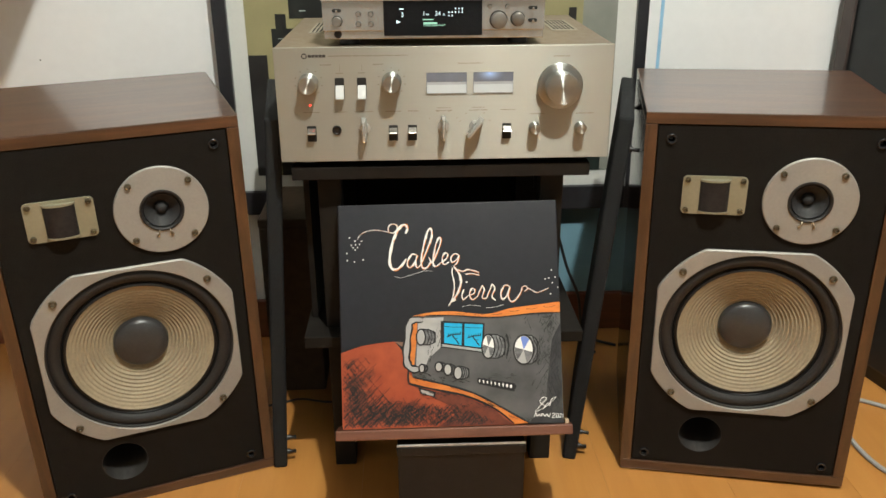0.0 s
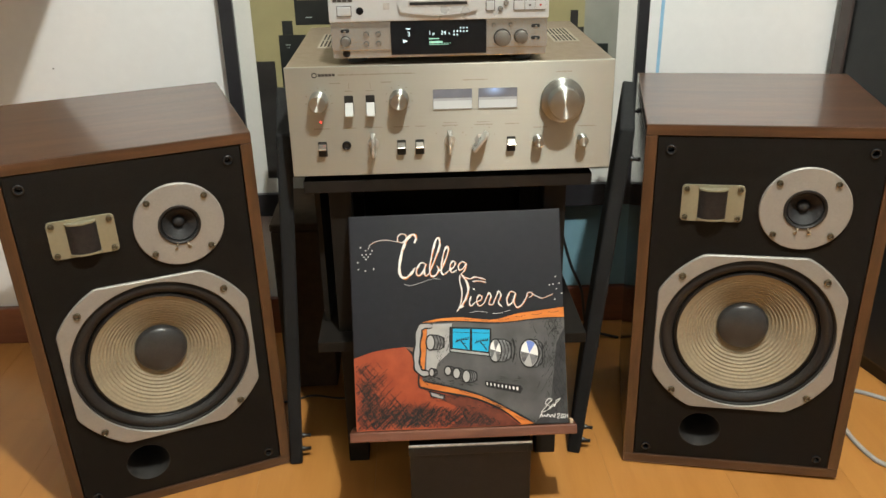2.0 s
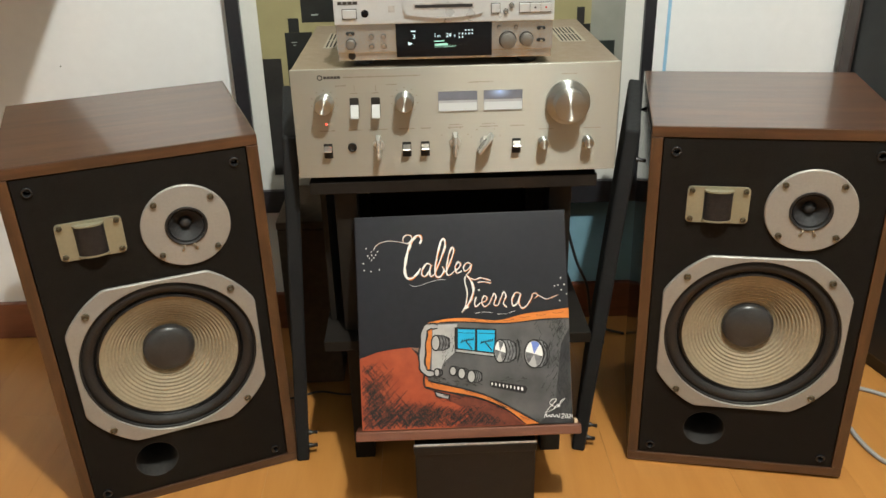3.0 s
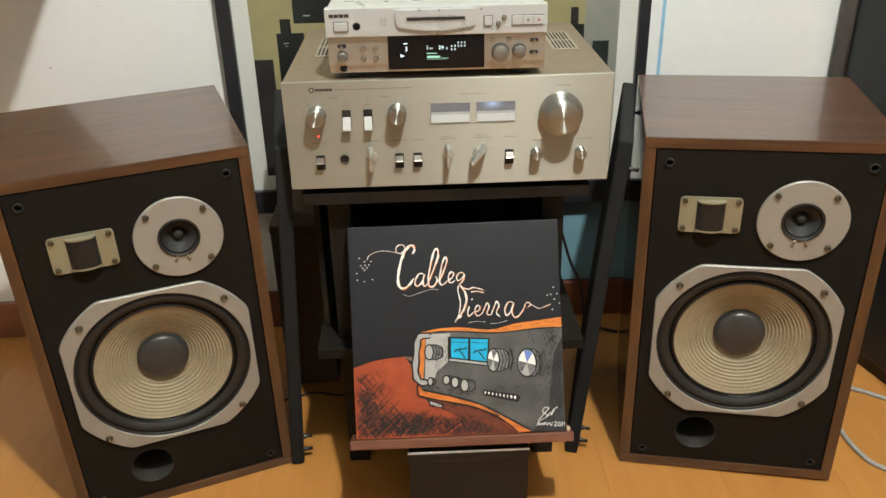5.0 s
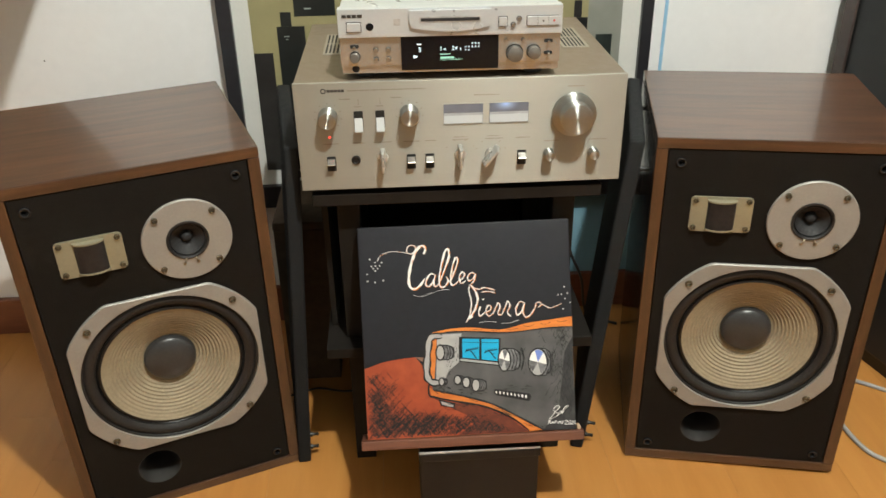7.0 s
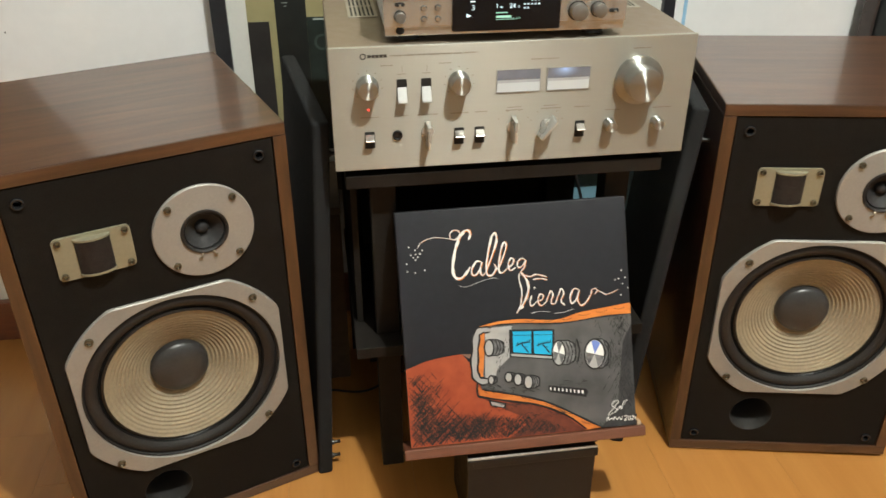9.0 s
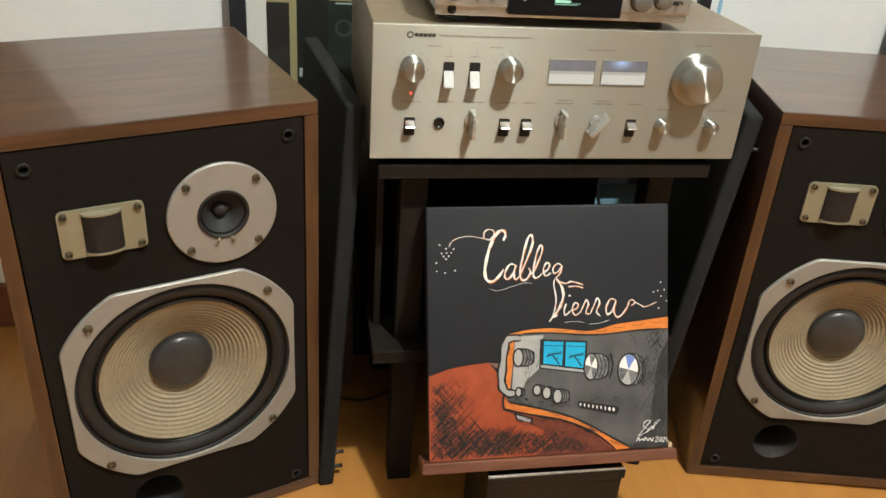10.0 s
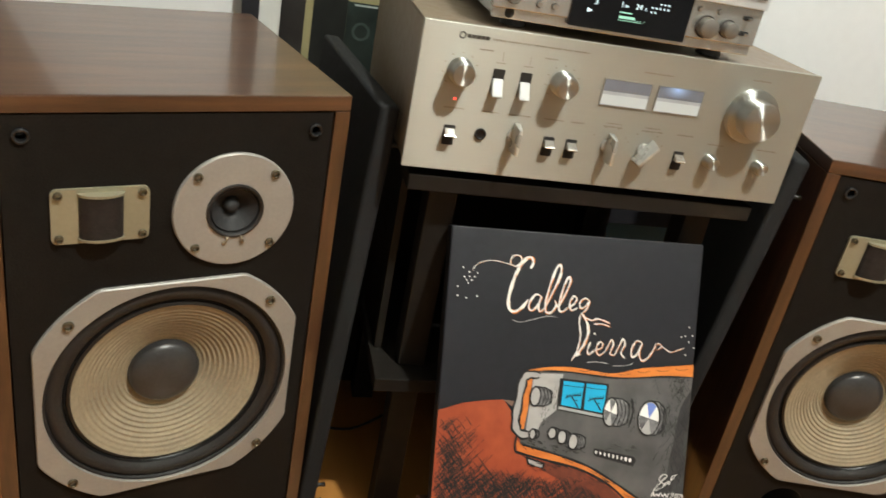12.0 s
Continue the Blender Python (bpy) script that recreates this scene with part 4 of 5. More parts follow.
P_CHAR = paint("charcoal paint", (0.055, 0.055, 0.056), scale=45, dark=(0.016, 0.016, 0.017))
P_ORANGE = paint("orange paint", (0.72, 0.24, 0.045), scale=50, dark=(0.48, 0.125, 0.022), stretch=(0.5, 1, 3))
P_INK = paint("black ink", (0.012, 0.012, 0.013))
P_HANDLE = paint("pale grey paint", (0.40, 0.395, 0.39), scale=50, dark=(0.28, 0.28, 0.28))
P_CYAN = paint("bright cyan paint", (0.012, 0.42, 0.68), scale=50, dark=(0.008, 0.34, 0.58))
P_SIDE = paint("shaded grey paint", (0.24, 0.24, 0.245), scale=140, dark=(0.035, 0.035, 0.038))
P_WHITE = paint("white paint", (0.80, 0.79, 0.77), 0.05)
P_BLUE = paint("periwinkle blue paint", (0.16, 0.24, 0.60))
P_LETTER = paint("white and orange lettering paint", (0.86, 0.80, 0.70), scale=120, dark=(0.70, 0.23, 0.03))
P_LETTER.node_tree.nodes["Color Ramp"].color_ramp.elements[0].position = 0.485
P_LETTER.node_tree.nodes["Color Ramp"].color_ramp.elements[1].position = 0.545
P_SHADOW = paint("brown-black shadow paint", (0.190, 0.045, 0.022), scale=90, dark=(0.085, 0.022, 0.014))

patch("painted_table", [(-148.4, 102.5), (-136.4, 106.8), (-122.5, 110.9), (-100.7, 114.4), (-75.9, 116.1), (-48.8, 80.9), (-56.3, 59.7), (-10.7, 48.1), (35.8, 32.6), (66.6, 15.7), (85.6, 0.3), (-148.7, 0.3)], 1, P_RED)
patch("painted_shadow", [(-56, 58), (-30, 47), (-10.7, 46.5), (20.4, 38), (57, 20), (80, 0.6), (-20, 0.6), (4, 16), (-4, 28), (-24, 38)], 1.5, P_SHADOW)
patch("painted_shade", [(-77, 116.2), (-59.4, 114.3), (-54, 100.7)], 2, P_TAN)
patch("painted_front", [(-44.5, 147.3), (-30.7, 149.1), (0.6, 149), (55.3, 144.8), (110.1, 148.5), (148.7, 149.2), (148.7, 0.3), (101.4, 1.4), (66.8, 22.3), (28.3, 42.6), (-10.4, 55.9), (-53.2, 67.4), (-54.7, 81.2)], 2, P_GREY)
patch("painted_front_light", [(-43.4, 146.5), (-8.8, 146.7), (-12.5, 130.4), (-13.4, 106.9), (-30.8, 92), (-37.2, 75.8), (-48.1, 78.6)], 3, P_LIGHT)
patch("painted_corner", [(148.7, 135.5), (148.7, 0.3), (101.4, 1.4), (113.5, 13.9), (125.9, 34.9), (131.1, 73.8), (136.3, 112.7)], 3, P_CHAR)
patch("painted_wood_top", [(-53.1, 149.2), (-34.5, 154), (0.9, 155.3), (47.7, 150.2), (87, 157.2), (118.4, 161.4), (148.7, 163.2), (148.7, 149.2), (110.1, 148.1), (55.3, 144.5), (0.6, 149), (-30.7, 149.1)], 4, P_ORANGE)
patch("painted_wood_bottom", [(-58.9, 72.7), (-49.4, 65.3), (-10.4, 56.7), (20.6, 46.9), (39.9, 38.3), (66.8, 23.1), (102.1, 1.8), (81.8, 0.6), (57, 22.7), (20.4, 40.6), (-10.7, 48.1), (-55.5, 58.5)], 4, P_ORANGE)
patch("painted_wood_side", [(-51.3, 143.7), (-44.3, 143.4), (-46.9, 112.2), (-50.3, 84.1), (-55.4, 84.3), (-54.8, 112.5)], 4, P_ORANGE)
stroke("painted_line", [(-53.1, 150), (-30.5, 154.2), (0.9, 155.7), (47.7, 150.6), (87, 158), (148.7, 164)], 1.4, 5, P_INK)
stroke("painted_line", [(-34.6, 149.3), (0.6, 149), (55.3, 144.5), (110.1, 148.1), (148.7, 148.8)], 1.4, 5, P_INK)
stroke("painted_line", [(-57.5, 81.3), (-58.9, 61.7), (-49.7, 56.7), (-10.7, 47.3), (20.4, 39.8), (57, 21.9), (81.8, 1.4)], 2.0, 5, P_INK)
stroke("painted_line", [(-53.2, 67.8), (-10.4, 56.7), (20.6, 46.9), (39.9, 38.3), (66.8, 23.1), (102.1, 1.8)], 1.8, 5, P_INK)
stroke("painted_line", [(-148.4, 102.9), (-122.5, 111.3), (-100.7, 114.7), (-75.9, 116.5)], 0.6, 5, P_INK)
stroke("painted_grain", [(8.6, 151.8), (15.6, 150.4), (24.3, 152.4)], 0.5, 5, P_INK)
stroke("painted_grain", [(32, 149.7), (39, 148.2), (47.7, 150.2)], 0.5, 5, P_INK)
stroke("painted_grain", [(55.5, 149.5), (62.5, 148.1), (71.1, 150.1)], 0.5, 5, P_INK)
stroke("painted_grain", [(79.1, 153.2), (86, 151.8), (94.7, 153.8)], 0.5, 5, P_INK)
stroke("painted_grain", [(102.6, 155.4), (109.5, 154), (118.2, 155.9)], 0.5, 5, P_INK)
stroke("painted_grain", [(126, 157.6), (133, 156.1), (141.7, 158.1)], 0.5, 5, P_INK)
stroke("painted_grain", [(-2.7, 53.3), (3.1, 49.9), (10.4, 47.3)], 0.5, 5, P_INK)
stroke("painted_grain", [(28.3, 41.1), (34, 37.7), (41.4, 35.1)], 0.5, 5, P_INK)
stroke("painted_grain", [(51.4, 29.2), (57.1, 25.9), (64.5, 23.2)], 0.5, 5, P_INK)
stroke("painted_grain", [(74.4, 13.4), (80.1, 10.1), (87.5, 7.4)], 0.5, 5, P_INK)
stroke("painted_handle", [(-36.4, 143.9), (-46.6, 144.7), (-52.9, 142.6), (-56.3, 135.3), (-58.6, 116.6), (-60.8, 97.1), (-59.3, 85.3), (-52.8, 78.4), (-40.3, 78.2)], 11, 6, P_INK)
stroke("painted_handle", [(-36.4, 143.9), (-46.6, 144.7), (-52.9, 142.6), (-56.3, 135.3), (-58.6, 116.6), (-60.8, 97.1), (-59.3, 85.3), (-52.8, 78.4), (-40.3, 78.2)], 6.2, 7, P_HANDLE)
patch("painted_meter_frame", [(-12.9, 142.1), (46.1, 137.4), (43.9, 97.2), (-14.2, 106.6)], 5, P_INK)
patch("painted_meter_base", [(-12.4, 110.8), (43.3, 101.9), (43.2, 98.8), (-12.6, 107.7)], 6, P_LIGHT)
patch("painted_meter", [(-8.3, 139.2), (15.9, 137.5), (14.1, 108.6), (-9.3, 112.3)], 6, P_CYAN)
patch("painted_meter", [(19, 137.3), (43.6, 135.5), (41.4, 104.4), (18, 108)], 6, P_CYAN)
stroke("painted_scale", [(-8.5, 134.5), (4, 133.2), (15.8, 132.8)], 0.7, 7, P_INK)
stroke("painted_scale", [(-5.5, 119.9), (1.7, 122.8), (13.5, 123.5)], 1.3, 7, P_INK)
stroke("painted_scale", [(-3.5, 120.6), (-2.6, 124.5)], 1.1, 7, P_INK)
stroke("painted_scale", [(-0.3, 121.1), (0.6, 125)], 1.1, 7, P_INK)
stroke("painted_scale", [(2.8, 121.6), (3.7, 125.5)], 1.1, 7, P_INK)
stroke("painted_scale", [(6, 122.1), (6.9, 126)], 1.1, 7, P_INK)
stroke("painted_scale", [(9.1, 122.6), (10.1, 126.5)], 1.1, 7, P_INK)
stroke("painted_scale", [(12.3, 123.1), (13.2, 127)], 1.1, 7, P_INK)
stroke("painted_needle", [(2.1, 122), (5.8, 117.1), (11, 109.9)], 1.5, 7, P_INK)
stroke("painted_scale", [(5.1, 117.9), (9.7, 117.8)], 0.8, 7, P_INK)
stroke("painted_scale", [(18.9, 132.6), (31.4, 131.4), (43.1, 130.9)], 0.7, 7, P_INK)
stroke("painted_scale", [(21.9, 117.3), (29, 120.1), (40.8, 120.8)], 1.3, 7, P_INK)
stroke("painted_scale", [(23.9, 118), (24.8, 121.8)], 1.1, 7, P_INK)
stroke("painted_scale", [(27, 118.5), (27.9, 122.3)], 1.1, 7, P_INK)
stroke("painted_scale", [(30.2, 119), (31.1, 122.8)], 1.1, 7, P_INK)
stroke("painted_scale", [(33.3, 119.5), (34.2, 123.3)], 1.1, 7, P_INK)
stroke("painted_scale", [(36.5, 120), (37.4, 123.8)], 1.1, 7, P_INK)
stroke("painted_scale", [(39.6, 120.5), (40.5, 124.3)], 1.1, 7, P_INK)
stroke("painted_needle", [(29.4, 119.3), (33.1, 114.5), (38.4, 107.2)], 1.5, 7, P_INK)
stroke("painted_scale", [(32.4, 115.3), (37.1, 115.1)], 0.8, 7, P_INK)
patch("painted_knob", [(-40.7, 132.7), (-28.7, 131.4), (-20.1, 127), (-20, 120.1), (-20.6, 113.3), (-29.4, 109.5), (-41.5, 110)], 8, P_INK)
patch("painted_knob", [(-40, 130.7), (-28.7, 129.9), (-22.1, 126.6), (-21.5, 120.2), (-22.5, 113.9), (-29.4, 111.1), (-40.7, 111.2)], 9, P_SIDE)
stroke("painted_line", [(-31.6, 129.9), (-29.1, 120.5), (-32.2, 111.3)], 0.8, 10, P_INK)
stroke("painted_line", [(-27.8, 129.7), (-25.3, 120.3), (-28.4, 111.2)], 0.8, 10, P_INK)
stroke("painted_line", [(-24, 129.6), (-21.6, 120.2), (-24.7, 111)], 0.8, 10, P_INK)
patch("painted_knob", [(-33.3, 120.7), (-33.9, 116.7), (-35.2, 113.2), (-37.2, 110.6), (-39.5, 109.3), (-42, 109.4), (-44.2, 110.9), (-46, 113.6), (-47.1, 117.2), (-47.4, 121.2), (-46.8, 125.2), (-45.5, 128.7), (-43.5, 131.2), (-41.2, 132.5), (-38.7, 132.4), (-36.5, 131), (-34.7, 128.3), (-33.6, 124.7)], 11, P_INK)
patch("painted_knob_face", [(-35.2, 120.7), (-35.7, 117.4), (-36.7, 114.5), (-38.1, 112.4), (-39.8, 111.3), (-41.6, 111.4), (-43.2, 112.6), (-44.5, 114.8), (-45.3, 117.8), (-45.4, 121.1), (-45, 124.5), (-44, 127.4), (-42.6, 129.5), (-40.9, 130.6), (-39.1, 130.5), (-37.5, 129.3), (-36.2, 127.1), (-35.4, 124.1)], 12, P_LIGHT)
patch("painted_knob", [(49.9, 123.2), (63.8, 121.8), (73.5, 115.7), (73.5, 105), (72.8, 94.4), (62.7, 89.1), (48.7, 89.6)], 8, P_INK)
patch("painted_knob", [(50.6, 121.2), (63.7, 120.3), (71.5, 115), (72, 105.1), (70.8, 95.2), (62.7, 90.6), (49.6, 90.7)], 9, P_SIDE)
stroke("painted_line", [(60.4, 120), (64.2, 105.4), (59.4, 91.1)], 0.8, 10, P_INK)
stroke("painted_line", [(64.8, 119.9), (68.6, 105.2), (63.8, 90.9)], 0.8, 10, P_INK)
stroke("painted_line", [(69.2, 119.7), (73, 105.1), (68.2, 90.8)], 0.8, 10, P_INK)
patch("painted_knob", [(59.8, 105.6), (59.1, 99.7), (57.2, 94.6), (54.5, 90.9), (51.2, 89), (47.8, 89.1), (44.7, 91.3), (42.2, 95.2), (40.7, 100.5), (40.3, 106.4), (41.1, 112.2), (43, 117.3), (45.7, 121), (49, 123), (52.3, 122.8), (55.5, 120.7), (57.9, 116.7), (59.5, 111.5)], 11, P_INK)
patch("painted_knob_face", [(57.9, 105.7), (57.2, 100.5), (55.7, 95.9), (53.5, 92.6), (50.9, 90.9), (48.2, 91), (45.7, 92.9), (43.8, 96.4), (42.6, 101.1), (42.3, 106.3), (42.9, 111.5), (44.4, 116), (46.6, 119.3), (49.2, 121), (51.9, 120.9), (54.4, 119), (56.4, 115.5), (57.6, 110.9)], 12, P_LIGHT)
patch("painted_knob", [(97.5, 120.9), (109, 119.6), (117.1, 112.5), (117.1, 99.4), (116.3, 86.3), (107.7, 79.8), (96.2, 80.3)], 8, P_INK)
patch("painted_knob", [(98.2, 118.9), (109, 118.1), (115.2, 111.7), (115.5, 99.5), (114.4, 87.3), (107.8, 81.4), (97, 81.4)], 9, P_SIDE)
stroke("painted_line", [(106.3, 117.6), (112.5, 99.6), (105.1, 82.1)], 0.8, 10, P_INK)
stroke("painted_line", [(109.9, 117.5), (116.1, 99.4), (108.7, 81.9)], 0.8, 10, P_INK)
stroke("painted_line", [(113.4, 117.3), (119.7, 99.3), (112.3, 81.8)], 0.8, 10, P_INK)
patch("painted_knob", [(112, 99.6), (110.9, 92.6), (108.2, 86.4), (104.2, 82), (99.4, 79.7), (94.4, 79.9), (89.8, 82.5), (86.1, 87.3), (83.8, 93.6), (83.2, 100.7), (84.3, 107.8), (87, 113.9), (91, 118.4), (95.8, 120.6), (100.8, 120.4), (105.4, 117.8), (109.1, 113), (111.4, 106.7)], 11, P_INK)
patch("painted_knob_face", [(110.1, 99.7), (109.1, 93.3), (106.8, 87.7), (103.3, 83.7), (99.2, 81.6), (94.8, 81.8), (90.8, 84.2), (87.6, 88.5), (85.6, 94.2), (85.1, 100.7), (86.1, 107), (88.4, 112.6), (91.9, 116.6), (96, 118.7), (100.4, 118.5), (104.4, 116.1), (107.6, 111.8), (109.5, 106.1)], 12, P_LIGHT)
patch("painted_facet", [(97.6, 100.2), (94, 117.2), (97.1, 118.1), (100.3, 117.8), (103.2, 116.3), (105.8, 113.6)], 13, P_BLUE)
patch("painted_facet", [(97.6, 100.2), (105.8, 113.6), (107.8, 110.1), (109.1, 105.9), (109.6, 101.3), (109.3, 96.6)], 13, P_WHITE)
patch("painted_facet", [(97.6, 100.2), (109.3, 96.6), (108.2, 92.2), (106.4, 88.3), (104, 85.2), (101.1, 83.1)], 13, P_SIDE)
patch("painted_facet", [(97.6, 100.2), (101.1, 83.1), (98.1, 82.2), (94.9, 82.5), (92, 84.1), (89.4, 86.7)], 13, P_LIGHT)
patch("painted_facet", [(97.6, 100.2), (89.4, 86.7), (87.4, 90.2), (86.1, 94.5), (85.6, 99.1), (85.9, 103.7)], 13, P_SIDE)
patch("painted_facet", [(97.6, 100.2), (85.9, 103.7), (87, 108.2), (88.8, 112.1), (91.2, 115.2), (94, 117.2)], 13, P_WHITE)
patch("painted_facet", [(50.1, 106), (48, 119.8), (49.9, 120.6), (51.9, 120.3), (53.7, 119.1), (55.3, 117)], 13, P_SIDE)
patch("painted_facet", [(50.1, 106), (55.3, 117), (56.5, 114.1), (57.3, 110.7), (57.6, 107), (57.4, 103.2)], 13, P_WHITE)
patch("painted_facet", [(50.1, 106), (57.4, 103.2), (56.7, 99.5), (55.5, 96.4), (54, 93.8), (52.2, 92.1)], 13, P_SIDE)
patch("painted_facet", [(50.1, 106), (52.2, 92.1), (50.2, 91.4), (48.3, 91.6), (46.5, 92.8), (44.9, 95)], 13, P_LIGHT)
patch("painted_facet", [(50.1, 106), (44.9, 95), (43.6, 97.8), (42.9, 101.2), (42.6, 105), (42.8, 108.8)], 13, P_SIDE)
patch("painted_facet", [(50.1, 106), (42.8, 108.8), (43.5, 112.4), (44.6, 115.6), (46.2, 118.1), (48, 119.8)], 13, P_WHITE)
stroke("painted_line", [(74.9, 122.2), (77.5, 107.2), (74.6, 91.7)], 1.6, 8, P_INK)
patch("painted_knob", [(-18, 87.9), (-11.6, 86.9), (-6.7, 83.9), (-6.5, 80), (-7, 76.2), (-12, 73.6), (-18.4, 73.9)], 8, P_INK)
patch("painted_knob", [(-17.2, 86), (-11.6, 85.3), (-8.7, 83.7), (-8, 80.1), (-8.9, 76.6), (-12, 75.2), (-17.6, 75)], 9, P_SIDE)
stroke("painted_line", [(-13, 85.5), (-11, 80.2), (-13.4, 75.1)], 0.8, 10, P_INK)
stroke("painted_line", [(-11.1, 85.4), (-9.2, 80.2), (-11.5, 75)], 0.8, 10, P_INK)
stroke("painted_line", [(-9.3, 85.4), (-7.3, 80.1), (-9.6, 75)], 0.8, 10, P_INK)
patch("painted_knob", [(-11.6, 80.2), (-12, 77.7), (-13.1, 75.5), (-14.7, 73.9), (-16.7, 73.1), (-18.7, 73.2), (-20.6, 74.2), (-22.1, 75.9), (-23, 78.2), (-23.3, 80.7), (-22.9, 83.2), (-21.8, 85.4), (-20.1, 87), (-18.2, 87.8), (-16.2, 87.8), (-14.3, 86.8), (-12.8, 85.1), (-11.8, 82.8)], 11, P_INK)
patch("painted_knob_face", [(-13.5, 80.3), (-13.8, 78.5), (-14.6, 76.8), (-15.6, 75.7), (-16.9, 75.1), (-18.3, 75.1), (-19.6, 75.8), (-20.6, 77.1), (-21.2, 78.8), (-21.3, 80.6), (-21, 82.5), (-20.3, 84.1), (-19.2, 85.3), (-17.9, 85.9), (-16.6, 85.8), (-15.3, 85.1), (-14.3, 83.9), (-13.7, 82.2)], 12, P_LIGHT)
patch("painted_knob", [(-5.9, 85.1), (0.5, 84.1), (5.3, 80.7), (5.6, 76), (5, 71.4), (-0, 68.4), (-6.5, 68.7)], 8, P_INK)
patch("painted_knob", [(-5.2, 83.1), (0.5, 82.5), (3.4, 80.5), (4, 76.1), (3.1, 71.8), (0, 70), (-5.6, 69.8)], 9, P_SIDE)
stroke("painted_line", [(-1, 82.6), (1.2, 76.2), (-1.4, 70)], 0.8, 10, P_INK)
stroke("painted_line", [(0.9, 82.6), (3.1, 76.1), (0.5, 69.9)], 0.8, 10, P_INK)
stroke("painted_line", [(2.8, 82.5), (5, 76.1), (2.4, 69.9)], 0.8, 10, P_INK)
patch("painted_knob", [(0.9, 76.2), (0.4, 73.3), (-0.8, 70.8), (-2.5, 68.9), (-4.6, 68), (-6.8, 68), (-8.8, 69.2), (-10.4, 71.1), (-11.4, 73.8), (-11.7, 76.7), (-11.2, 79.7), (-10, 82.2), (-8.3, 84.1), (-6.2, 85), (-4, 84.9), (-2, 83.8), (-0.4, 81.8), (0.6, 79.2)], 11, P_INK)
patch("painted_knob_face", [(-1.1, 76.3), (-1.4, 74), (-2.3, 72.1), (-3.5, 70.6), (-4.9, 69.9), (-6.4, 70), (-7.8, 70.8), (-8.9, 72.3), (-9.5, 74.4), (-9.7, 76.7), (-9.4, 78.9), (-8.6, 80.9), (-7.4, 82.3), (-5.9, 83.1), (-4.4, 83), (-3.1, 82.2), (-2, 80.6), (-1.3, 78.6)], 12, P_LIGHT)
patch("painted_knob", [(7.7, 81.4), (16.9, 80.3), (23.6, 76.5), (23.8, 71), (23.2, 65.6), (16.3, 62.3), (7.1, 62.7)], 8, P_INK)
patch("painted_knob", [(8.4, 79.5), (16.9, 78.7), (21.6, 76.2), (22.2, 71.1), (21.3, 66), (16.4, 63.9), (7.9, 63.8)], 9, P_SIDE)
stroke("painted_line", [(14.8, 78.8), (17.1, 71.3), (14.2, 64)], 0.8, 10, P_INK)
stroke("painted_line", [(17.6, 78.7), (19.9, 71.2), (17.1, 63.8)], 0.8, 10, P_INK)
stroke("painted_line", [(20.4, 78.6), (22.7, 71.1), (19.9, 63.7)], 0.8, 10, P_INK)
patch("painted_knob", [(14.8, 71.4), (14.3, 68), (13, 65.2), (11.2, 63), (9, 62), (6.7, 62.1), (4.5, 63.3), (2.8, 65.6), (1.8, 68.5), (1.5, 71.9), (2, 75.2), (3.3, 78.1), (5.1, 80.2), (7.3, 81.3), (9.6, 81.2), (11.8, 80), (13.5, 77.7), (14.5, 74.7)], 11, P_INK)
patch("painted_knob_face", [(12.9, 71.5), (12.5, 68.8), (11.6, 66.5), (10.3, 64.8), (8.7, 63.9), (7.1, 64), (5.6, 65), (4.4, 66.8), (3.6, 69.1), (3.5, 71.8), (3.8, 74.5), (4.7, 76.8), (6, 78.5), (7.6, 79.4), (9.2, 79.3), (10.7, 78.3), (11.9, 76.5), (12.7, 74.1)], 12, P_LIGHT)
patch("painted_knob", [(-40.8, 85.7), (-35.8, 84.7), (-31.9, 82), (-31.6, 78.7), (-32.1, 75.4), (-36.2, 73), (-41.2, 73.2)], 8, P_INK)
patch("painted_knob", [(-40.1, 83.7), (-35.9, 83.2), (-33.9, 81.8), (-33.2, 78.8), (-34.1, 75.7), (-36.2, 74.6), (-40.4, 74.3)], 9, P_SIDE)
stroke("painted_line", [(-36.9, 83.4), (-35.6, 78.8), (-37.2, 74.4)], 0.8, 10, P_INK)
stroke("painted_line", [(-35.5, 83.3), (-34.2, 78.8), (-35.8, 74.4)], 0.8, 10, P_INK)
stroke("painted_line", [(-34.1, 83.3), (-32.7, 78.7), (-34.4, 74.3)], 0.8, 10, P_INK)
patch("painted_knob", [(-35.5, 78.8), (-35.9, 76.6), (-36.8, 74.6), (-38.1, 73.2), (-39.7, 72.4), (-41.3, 72.5), (-42.8, 73.4), (-44, 74.9), (-44.8, 76.9), (-45, 79.2), (-44.6, 81.5), (-43.7, 83.5), (-42.4, 84.9), (-40.8, 85.6), (-39.2, 85.6), (-37.7, 84.7), (-36.5, 83.2), (-35.7, 81.1)], 11, P_INK)
patch("painted_knob_face", [(-37.5, 78.9), (-37.7, 77.3), (-38.3, 75.9), (-39, 74.9), (-39.9, 74.4), (-40.9, 74.4), (-41.8, 75), (-42.5, 76.1), (-42.9, 77.5), (-43, 79.1), (-42.8, 80.7), (-42.2, 82.1), (-41.5, 83.2), (-40.6, 83.7), (-39.6, 83.6), (-38.7, 83), (-38, 82), (-37.6, 80.5)], 12, P_LIGHT)
patch("painted_button_row", [(34.6, 64.3), (83.6, 55.4), (86.6, 51.3), (83.2, 44.4), (36.6, 55.6), (33.6, 58.9)], 6, P_INK)
stroke("painted_button", [(36.8, 61.9), (37.1, 58)], 1.6, 7, P_WHITE)
stroke("painted_button", [(42.1, 60.9), (42.3, 56.9)], 1.6, 7, P_WHITE)
